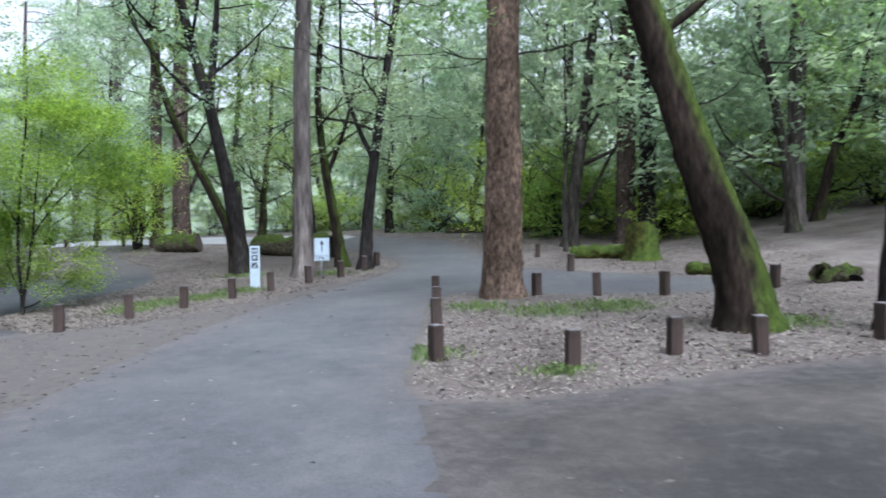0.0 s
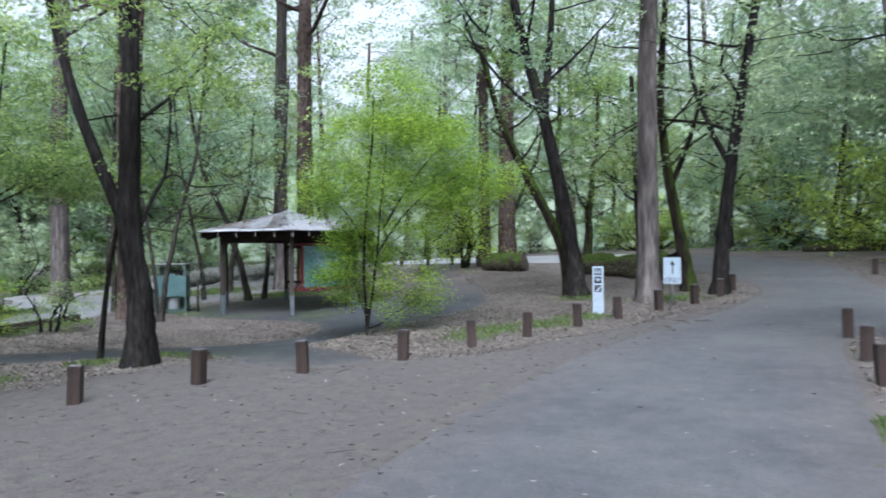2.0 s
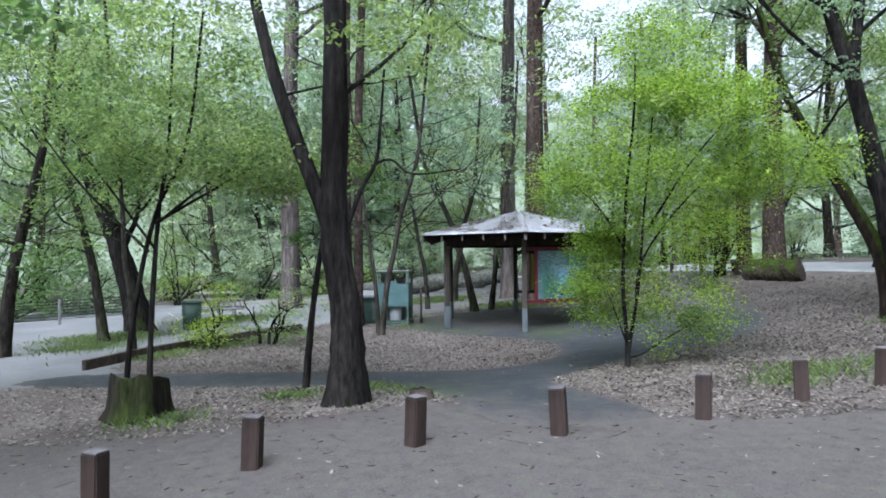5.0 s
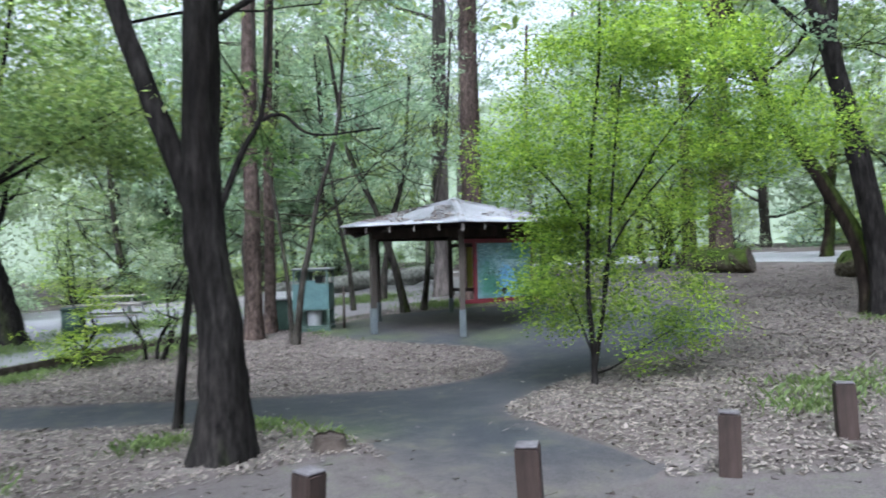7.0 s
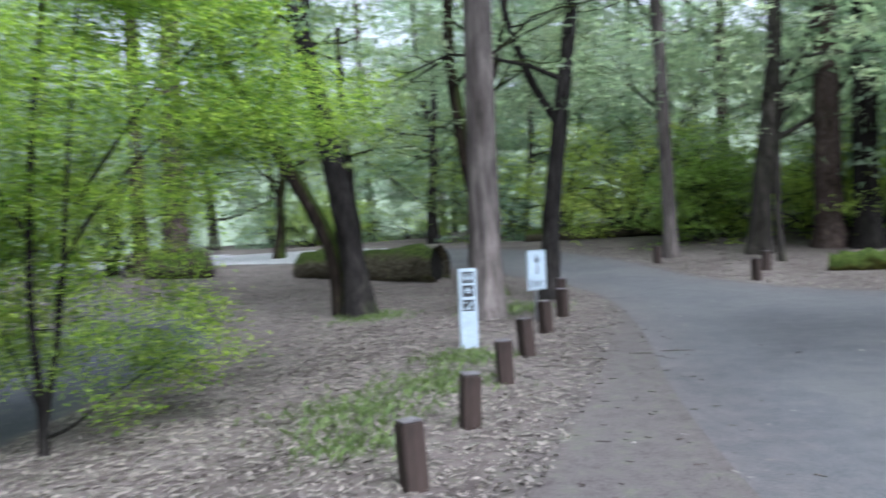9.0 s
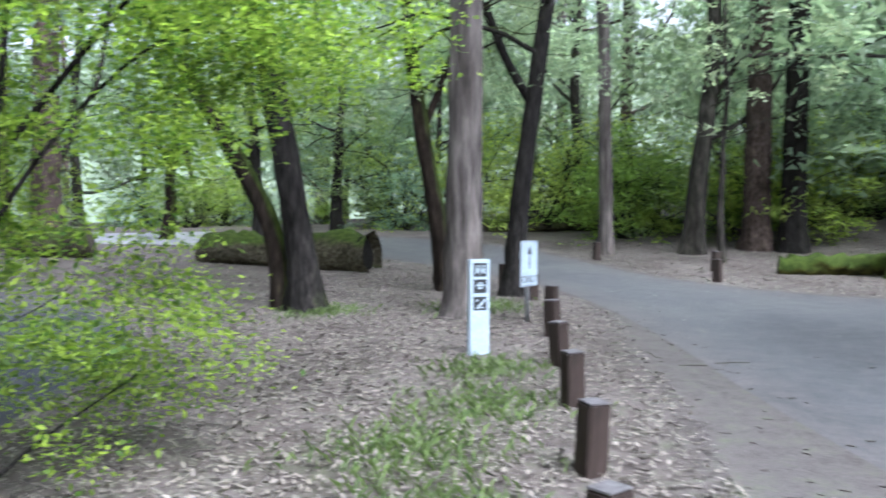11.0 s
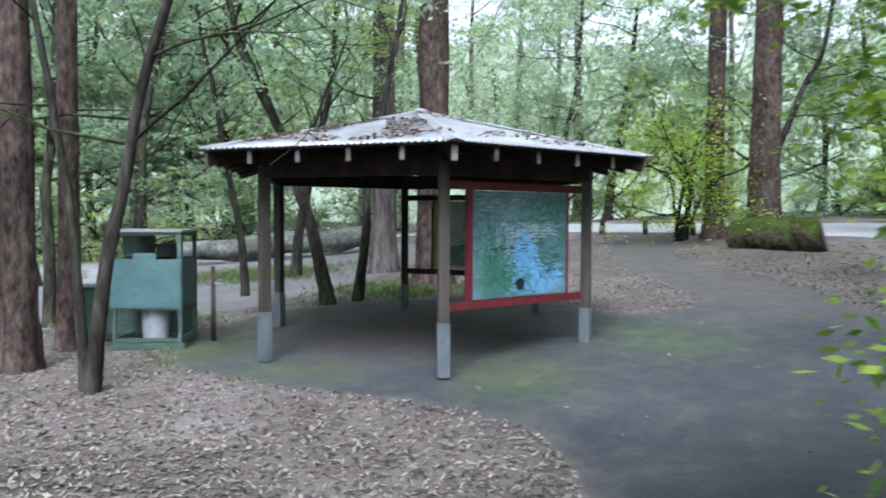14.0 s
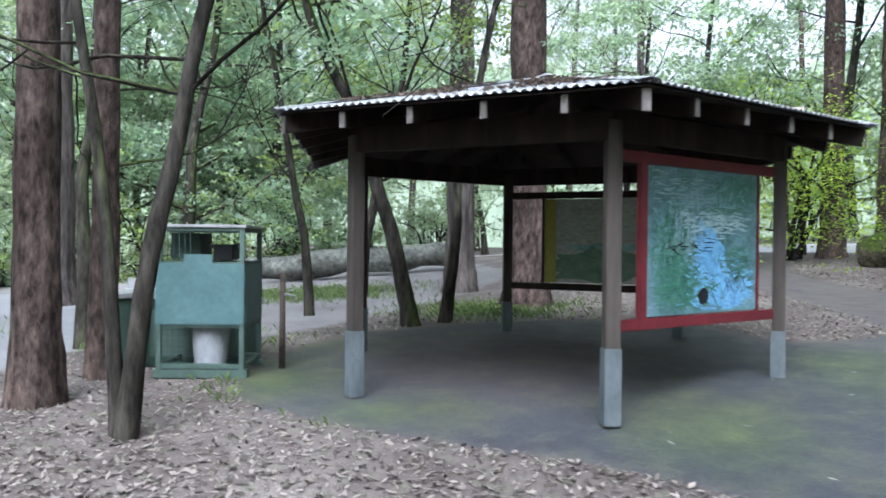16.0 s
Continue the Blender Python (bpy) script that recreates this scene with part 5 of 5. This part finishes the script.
# ---------------------------------------------------------------- forest behind
def forest():
    rs = np.random.RandomState(77)
    kinds = []
    for i in range(4):
        r = rs.uniform(0.2, 0.38)
        kinds.append(("gum", tree("gum_tree", "tall pale forest gum with a high thin crown", 300 + 9 * i, 300, v3((0, 0, 0), (0.1, 0, 3), (0.2, 0.2, 9), (0.4, 0.3, 16), (0.8, 0.2, 23)), r, r * 0.4, (BARK_GREY, BARK_RED)[i % 2],
                                  LEAF_GREY_HAZE, 300 + i, forks=10, fork_from=0.32, fork_len=4.2, leaves=6500, leaf_size=0.26, spread=0.95, droop=0.7, skirt=5, fine=False, tight=0.5, slim=0.55)))
    # lighter bark and paled leaves put the haze of distance into the colours
    for i in range(5):
        lx = rs.uniform(-2, 2)
        kinds.append(("pep", tree("peppermint_tree", "weeping grey-green forest peppermint with crooked dark limbs", 300 + 9 * i, 320, v3((0, 0, 0), (lx * 0.1, 0.1, 1.5), (lx * 0.4, 0.3, 4), (lx, 0.2, 7), (lx * 1.3, 0.3, 11)), 0.2, 0.07,
                                  BARK_MID, LEAF_GREY_HAZE, 320 + i, forks=11, fork_from=0.2, fork_len=3.6, leaves=9500, leaf_size=0.22, spread=0.75, droop=0.75, skirt=2.0, fine=False, tight=0.5, slim=0.55)))
    for i in range(4):
        kinds.append(("bush", bush("understorey_bush", "leafy green forest understorey bush", 300 + 9 * i, 340, 3.4, 3.8, (LEAF_MID, LEAF_BUSH, LEAF_BUSH, LEAF_GREY_HAZE)[i], 350 + i, 3600, 0.17)))
    by = {}
    for k, t in kinds:
        by.setdefault(k, []).append(t)
    blocked = [ROAD_S, WAY_S, PLAZA_S, LOT_S]
    used = []
    first = set()

    def place(kind, x, y, scale):
        src = by[kind][rs.randint(len(by[kind]))]
        m = pose(x, y, gz(x, y) - 0.05, 0, 0, rs.uniform(0, 360)) @ Matrix.Scale(scale, 4)
        if src.name not in first:
            first.add(src.name)
            src.matrix_basis = m
        else:
            c = copy_thing(src, Matrix())
            c.matrix_basis = m

    def free(x, y, clear):
        a = np.array([x]), np.array([y])
        return all(outline(p, *a)[0] > clear for p in blocked)

    def scatter(kind, n, region, gap, clear, lo, hi):
        x0, x1, y0, y1 = region
        count = tries = 0
        while count < n and tries < 4000:
            tries += 1
            x, y = rs.uniform(x0, x1), rs.uniform(y0, y1)
            if (-37 < x <= -25 and 11 < y < 35) or -25.5 < x < 8 and -12 < y < 27.5 or (-24 < x < -5 and y < 36.5 and y > 0) or (6 <= x < 15 and y < 26 and y > -12):
                continue
            if not free(x, y, clear) or any((x - a) ** 2 + (y - b) ** 2 < gap * gap for a, b in used):
                continue
            used.append((x, y))
            place(kind, x, y, rs.uniform(lo, hi))
            count += 1
    scatter("pep", 34, (-50, 26, 26, 58), 3.0, 1.6, 0.85, 1.45)
    scatter("pep", 10, (-52, -26, -5, 40), 2.6, 0.8, 0.85, 1.3)
    scatter("pep", 9, (15, 34, -8, 40), 3.0, 1.6, 0.8, 1.2)
    scatter("gum", 22, (-62, 40, 34, 75), 4.0, 1.6, 0.9, 1.3)
    scatter("pep", 5, (-66, -38, -8, 48), 3.0, 1.0, 1.3, 1.8)
    # unseen gums behind the walker, added only to shape the light
    scatter("gum", 8, (-60, 40, -35, -12), 5.0, 1.6, 0.9, 1.3)
    scatter("bush", 40, (-45, 26, 28.5, 55), 1.8, 3.6, 0.5, 1.25)
    scatter("bush", 10, (-50, -26, 2, 40), 1.8, 0.8, 0.4, 0.7)


forest()
bush("understorey_bush", "yellow-green leafy bush by the turning area", -17.2, 33.4, 4.2, 2.4, LEAF_BRIGHT, 501, 11000, 0.1)
bush("understorey_bush", "small leafy sapling clump by the picnic area", -17.9, 12.1, 1.5, 1.2, LEAF_BRIGHT, 502, 2200, 0.07, 4)
bush("understorey_bush", "small leafy sapling clump by the picnic area", -17.5, 13.3, 1.7, 1.0, LEAF_MID, 503, 2200, 0.07, 4)
for i, (x, y, h, leaf) in enumerate([(2.6, 33.2, 3.6, LEAF_BUSH), (4.6, 35.2, 4.6, LEAF_MID), (6.8, 32.6, 3.2, LEAF_BUSH), (8.6, 34.4, 4.4, LEAF_BUSH), (10.6, 32.2, 3.4, LEAF_MID), (12.6, 34.0, 4.2, LEAF_BUSH), (14.6, 31.6, 3.4, LEAF_MID),
                                     (0.8, 36.6, 4.4, LEAF_BUSH), (-1.6, 39.2, 4.6, LEAF_BUSH), (-4.2, 41.0, 4.2, LEAF_MID), (2.9, 38.0, 4.8, LEAF_MID)]):
    bush("understorey_bush", ("yellow-green" if leaf is LEAF_BUSH else "deep green") + " leafy bush on the wooded bank", x, y, h, h * 1.15, leaf, 504 + i, 6000, 0.17)


for i, (x, y, h) in enumerate([(-37.5, 8.5, 3.6), (-38.6, 12.2, 4.4), (-38.0, 15.8, 3.6), (-38.6, 19.6, 4.6), (-37.4, 23.4, 3.8), (-37.0, 27.4, 4.4), (-35.6, 31.4, 3.8), (-38.0, 4.5, 4.2), (-32.5, 36.8, 3.6)]):
    bush("understorey_bush", "pale grey-green leafy bush beyond the clearing", x, y, h, h * 1.15, (LEAF_GREY_HAZE, LEAF_MID)[i % 2], 530 + i, 5000, 0.19)


# ---------------------------------------------------------------- fallen logs and stumps
def log(name, label, a, b, r0, r1, mat, seed, hollow=False, lift=0.75):
    a, b = Vector(a), Vector(b)
    za, zb = gz(a.x, a.y) + r0 * lift, gz(b.x, b.y) + r1 * lift
    root = empty(name, Matrix.Translation((a.x, a.y, za)), label, "log")
    n = 14
    pts = [(Vector((b.x - a.x, b.y - a.y, zb - za)) * (i / n)) for i in range(n + 1)]
    rs = np.random.RandomState(seed)
    pts = np.array([tuple(p) for p in pts]) + rs.normal(size=(n + 1, 3)) * 0.03
    v, f = tube(pts, np.linspace(r0, r1, n + 1) * (1 + 0.07 * rs.normal(size=n + 1)), 24, 0.2, seed)
    mesh_object("bark", v, f, mat, root, smooth=True)
    for end, rr in ((0, r0), (n, r1)):
        d = Vector(pts[1] - pts[0] if end == 0 else pts[n] - pts[n - 1]).normalized() * (-1 if end == 0 else 1)
        bm = bmesh.new()
        # hollow logs get a sunk near-black disc painted as their inner shade
        q = Matrix.Translation(Vector(pts[end]) - d * (0.22 if hollow else 0.01)) @ d.to_track_quat("Z", "Y").to_matrix().to_4x4()
        bmesh.ops.create_cone(bm, cap_ends=True, segments=20, radius1=rr * 0.97, radius2=rr * 0.9, depth=0.03, matrix=q)
        part("cut_end", bm, HOLLOW if hollow else DEADWOOD, root, "near-black disc as shade inside the hollow end" if hollow else "weathered sawn end")
    return root


log("fallen_log", "huge mossy hollow log lying on litter beside the road", (-10.0, 30.2), (-5.75, 27.55), 0.42, 0.48, LOG_MOSS, 1, True)
log("fallen_log", "mossy log lying by the gravel turning area", (-15.2, 32.0), (-13.0, 31.3), 0.42, 0.45, LOG_MOSS, 2)
log("fallen_log", "long grey fallen trunk behind the shelter", (-30.8, 24.8), (-25.9, 30.6), 0.3, 0.37, bark_material("log_grey", (0.1, 0.105, 0.095), (0.3, 0.31, 0.28), -0.55, 2, 1.0, 0.7), 3, False, 1.3)
log("fallen_log", "bright green mossy log on the leafy bank", (2.9, 25.4), (4.9, 24.6), 0.22, 0.26, LOG_BRIGHT, 4)
log("fallen_log", "short cut log on the leafy slope", (7.5, 16.5), (8.2, 16.62), 0.18, 0.18, LOG_MOSS, 5, True)
log("fallen_log", "small mossy log in litter", (5.55, 19.2), (6.6, 18.7), 0.16, 0.14, LOG_BRIGHT, 6)
log("fallen_log", "dark fallen trunk on the forest bank", (-3.0, 37.0), (6.5, 35.5), 0.25, 0.2, LOG_MOSS, 7)
log("fallen_log", "dark fallen trunk in the undergrowth", (6.0, 34.0), (13.0, 33.0), 0.35, 0.3, LOG_MOSS, 8)
log("fallen_log", "big log on the far slope", (13.6, 27.0), (16.5, 27.6), 0.45, 0.45, LOG_MOSS, 9)


def stump(label, x, y, r, h, mat, seed, skew=0.35):
    root = empty("tree_stump", Matrix.Translation((x, y, gz(x, y))), label, "stump")
    rs = np.random.RandomState(seed)
    hs = np.array([-0.1, 0.05, 0.2, 0.5, 0.85, 1.0]) * h
    rr = r * np.array([1.25, 1.12, 1.0, 0.92, 0.9, 0.86])
    th = np.arange(22) * 2 * np.pi / 22
    lump = 1 + 0.09 * rs.normal(size=22)
    top = skew * 0.3 * h * np.cos(th + seed) + 0.05 * h * rs.normal(size=22)
    v = [(rr[i] * lump[j] * math.cos(th[j]), rr[i] * lump[j] * math.sin(th[j]), hs[i] + (top[j] if i >= 4 else 0)) for i in range(6) for j in range(22)]
    f = [(i * 22 + j, i * 22 + (j + 1) % 22, (i + 1) * 22 + (j + 1) % 22, (i + 1) * 22 + j) for i in range(5) for j in range(22)]
    mesh_object("bark", v, f, mat, root, smooth=True)
    bm = bmesh.new()
    ring = [bm.verts.new((0.98 * v[110 + j][0], 0.98 * v[110 + j][1], v[110 + j][2] - 0.02)) for j in range(22)]
    c = bm.verts.new((0, 0, 0.9 * h))
    for j in range(22):
        bm.faces.new((ring[j], ring[(j + 1) % 22], c))
    part("top", bm, DEADWOOD, root, "rotten broken top")


stump("mossy dark sawn stump beside the footpath", -11.2, 8.15, 0.38, 0.5, STUMP_BARK, 1)
stump("bright moss-covered stump on the leafy bank", 5.0, 24.0, 0.5, 0.95, LOG_BRIGHT, 2, 0.8)
stump("small dark rotten stump at the path edge", -8.85, 10.75, 0.16, 0.12, DEADWOOD, 3)


# ---------------------------------------------------------------- picnic table, bin and edging
def picnic_table(x, y, turn):
    root = empty("picnic_table", pose(x, y, gz(x, y), 0, 0, turn), "pale slatted picnic table with attached benches", "table")
    for i in range(4):
        block("table_slat", (1.9, 0.17, 0.04), pose(0, -0.285 + 0.19 * i, 0.74), TABLE_SLAT, root)
    for s in (-1, 1):
        for k in range(2):
            block("bench_slat", (1.9, 0.13, 0.04), pose(0, s * (0.62 + 0.145 * k), 0.45), TABLE_SLAT, root)
        for e in (-0.65, 0.65):
            rod("leg", (e, s * 0.75, 0.0), (e, s * 0.22, 0.72), 0.025, 0.025, GALV, root)
    for e in (-0.65, 0.65):
        rod("cross_bar", (e, -0.78, 0.42), (e, 0.78, 0.42), 0.022, 0.022, GALV, root)


picnic_table(-25.6, 15.6, 60)
picnic_table(-31.5, 18.5, 40)


def wheelie_bin(x, y):
    root = empty("litter_bin", pose(x, y, gz(x, y), 0, 0, 40), "dark green cylindrical park litter bin", "bin")
    bm = bmesh.new()
    bmesh.ops.create_cone(bm, cap_ends=True, segments=24, radius1=0.26, radius2=0.3, depth=0.78, matrix=pose(0, 0, 0.39))
    part("body", bm, GREEN_DARK, root, smooth=True)
    bm = bmesh.new()
    bmesh.ops.create_cone(bm, cap_ends=True, segments=24, radius1=0.32, radius2=0.3, depth=0.07, matrix=pose(0, 0, 0.81))
    part("lid", bm, GREEN_DARK, root, smooth=True)


wheelie_bin(-23.6, 14.0)
edge_pts = [(-16.9, 9.1), (-18.0, 10.8), (-18.8, 12.9), (-19.3, 15.2)]
edging = empty("timber_edging", Matrix(), "dark low timber edging along the picnic area", "edging")
for (ax, ay), (bx, by) in zip(edge_pts, edge_pts[1:]):
    beam("sleeper", (ax, ay, gz(ax, ay) + 0.06), (bx, by, gz(bx, by) + 0.07), 0.1, 0.26, DEADWOOD, edging)


# ---------------------------------------------------------------- loose leaves and grass
def scatter_leaves():
    rs = np.random.RandomState(31)
    n = 530000
    x, y = rs.uniform(-21, 9, n), rs.uniform(6, 33, n)
    ok = (outline(ROAD_S, x, y) > 0.1) & (outline(WAY_S, x, y) > 0.02) & (outline(PLAZA_S, x, y) > 0) & (outline(DIRT_S, x, y) > -0.15)
    near = np.exp(-((x + 10) / 6) ** 2 - ((y - 14) / 5) ** 2) + 0.25 + 0.6 * np.exp(-((x - 3) / 3.5) ** 2 - ((y - 11) / 3) ** 2)
    near += 0.55 * np.exp(-((x + 15) / 4) ** 2 - ((y - 13) / 3) ** 2) + 0.35 * np.exp(-((x + 11) / 5) ** 2 - ((y - 25) / 5) ** 2)
    near += 0.35 * np.exp(-((x + 7) / 4) ** 2 - ((y - 19) / 4.5) ** 2)
    ok &= (rs.rand(n) < near) & (outline(GRAVEL_S, x, y) > 0)
    x, y = x[ok], y[ok]
    z = np.vectorize(gz)(x, y) + rs.uniform(0, 0.02, len(x))
    ob = flat_leaves("fallen_leaves", LEAF_DRY, np.stack([x, y, z], -1), 0.056, 32, None, 0.45, 0.3)
    tagged(ob, "dry pale brown fallen leaves covering the forest floor", "leaf litter", kind="stuff")
    # a few on road and path
    x, y = rs.uniform(-14, 6, 2600), rs.uniform(2, 26, 2600)
    ok = (outline(ROAD_S, x, y) < 0) | (outline(WAY_S, x, y) < 0) | (outline(DIRT_S, x, y) < 0)
    ok &= rs.rand(2600) < 0.4
    x, y = x[ok], y[ok]
    ob = flat_leaves("stray_leaves", LEAF_DRY, np.stack([x, y, np.vectorize(gz)(x, y) + 0.004], -1), 0.07, 33, None, 0.4, 0.15)
    tagged(ob, "stray dry leaves on the asphalt", "leaf litter", kind="stuff")
    # grass
    pts = []
    for cx, cy, r in GRASS_SPOTS:
        k = int(1100 * r * r) + 80
        a = rs.normal(size=(k, 2)) * r * 0.55 + (cx, cy)
        pts.append(a)
    p = np.concatenate(pts)
    p = p[(outline(ROAD_S, p[:, 0], p[:, 1]) > 0) & (outline(WAY_S, p[:, 0], p[:, 1]) > 0.05)]
    k = len(p)
    z = np.vectorize(gz)(p[:, 0], p[:, 1])
    base = np.stack([p[:, 0], p[:, 1], z], -1)
    a = rs.uniform(0, 2 * np.pi, k)
    d = np.stack([np.cos(a), np.sin(a), np.zeros(k)], -1)
    h = rs.uniform(0.04, 0.13, k)[:, None]
    s = np.stack([-np.sin(a), np.cos(a), np.zeros(k)], -1) * 0.006
    up = np.array([0, 0, 1.0])
    v = np.stack([base - s, base + s, base + s * 0.7 + up * h * 0.6 + d * h * 0.25, base + up * h * 0.85 + d * h * 0.7], 1)
    ob = mesh_object("grass", v.reshape(-1, 3), np.arange(k * 4).reshape(-1, 4), GRASS)
    tagged(ob, "short patchy green grass", "grass", kind="stuff")


scatter_leaves()


# ---------------------------------------------------------------- wooded distance, glowing in place of haze
def build_backdrop():
    m, nt, b = material("wooded_distance_glow")
    v = coords(nt, (1, 1, 0.7))
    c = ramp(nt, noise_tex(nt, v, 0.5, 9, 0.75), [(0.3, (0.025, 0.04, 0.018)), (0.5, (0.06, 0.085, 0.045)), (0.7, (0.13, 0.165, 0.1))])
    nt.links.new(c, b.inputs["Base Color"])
    # mottled glow of its own stands in for bright haze over the hillside
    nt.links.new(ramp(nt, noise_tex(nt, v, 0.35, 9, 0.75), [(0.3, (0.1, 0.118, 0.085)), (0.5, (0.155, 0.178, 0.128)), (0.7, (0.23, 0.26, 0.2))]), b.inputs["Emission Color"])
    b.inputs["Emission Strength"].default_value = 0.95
    b.inputs["Roughness"].default_value = 1.0
    n = 720
    vs, fs = [], []
    for i in range(n):
        t = 2 * math.pi * i / n
        r = 82 + 5 * noise.noise((math.cos(t) * 3, math.sin(t) * 3, 0))
        x, y = -6 + r * math.cos(t), 18 + r * math.sin(t)
        top = 18.5 + 4 * noise.noise((math.cos(t) * 9, math.sin(t) * 9, 4)) + 2.5 * noise.noise((math.cos(t) * 60, math.sin(t) * 60, 7)) + 1.5 * noise.noise((math.cos(t) * 190, math.sin(t) * 190, 9))
        for k in range(5):
            vs.append((x, y, gz(x, y) - 1 + (top + 1) * k / 4))
    for i in range(n):
        for k in range(4):
            j = (i + 1) % n
            fs.append((i * 5 + k, i * 5 + k + 1, j * 5 + k + 1, j * 5 + k))
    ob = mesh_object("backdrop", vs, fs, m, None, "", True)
    tagged(ob, "dense green wooded hillside in the distance, glowing in place of haze", "backdrop", kind="structure")


build_backdrop()


# ---------------------------------------------------------------- twigs on the dusty verge, and a far rail fence
def scatter_twigs():
    rs = np.random.RandomState(91)
    pieces = []
    for i in range(1900):
        x, y = rs.uniform(-11, 1.5), rs.uniform(2.5, 21)
        q = np.array([x]), np.array([y])
        if outline(DIRT_S, *q)[0] > 0.2 and rs.rand() < 0.97:
            continue
        a, L, r = rs.uniform(0, 6.3), rs.uniform(0.018, 0.08) * (5 if rs.rand() < 0.06 else 1), rs.uniform(0.002, 0.0055)
        p = []
        for s in np.linspace(0, 1, 4):
            px, py = x + L * s * math.cos(a) + rs.normal() * 0.012, y + L * s * math.sin(a) + rs.normal() * 0.012
            p.append((px, py, gz(px, py) + r * 0.8))
        pieces.append(tube(p, [r, r, r * 0.8, r * 0.5], 4, 0.1, i))
    v, f = join(pieces)
    tagged(mesh_object("twigs", v, f, DEADWOOD), "small dark twigs scattered on the dusty road edge", "twigs", kind="stuff")


scatter_twigs()
fence = empty("wire_fence", Matrix(), "low grey post and wire fence beyond the picnic area", "fence")
for i in range(4):
    fx, fy = -33.0 + 0.6 * i, 8.0 + 2.2 * i
    block("fence_post", (0.08, 0.08, 0.95), pose(fx, fy, gz(fx, fy) + 0.45, 0, 0, 20), GALV, fence)
for k in range(7):
    z = 0.2 + 0.11 * k
    rod("fence_wire", (-33.0, 8.0, gz(-33, 8) + z), (-31.2, 14.6, gz(-31.2, 14.6) + z), 0.012, 0.012, BLACK_PAINT, fence, 6)
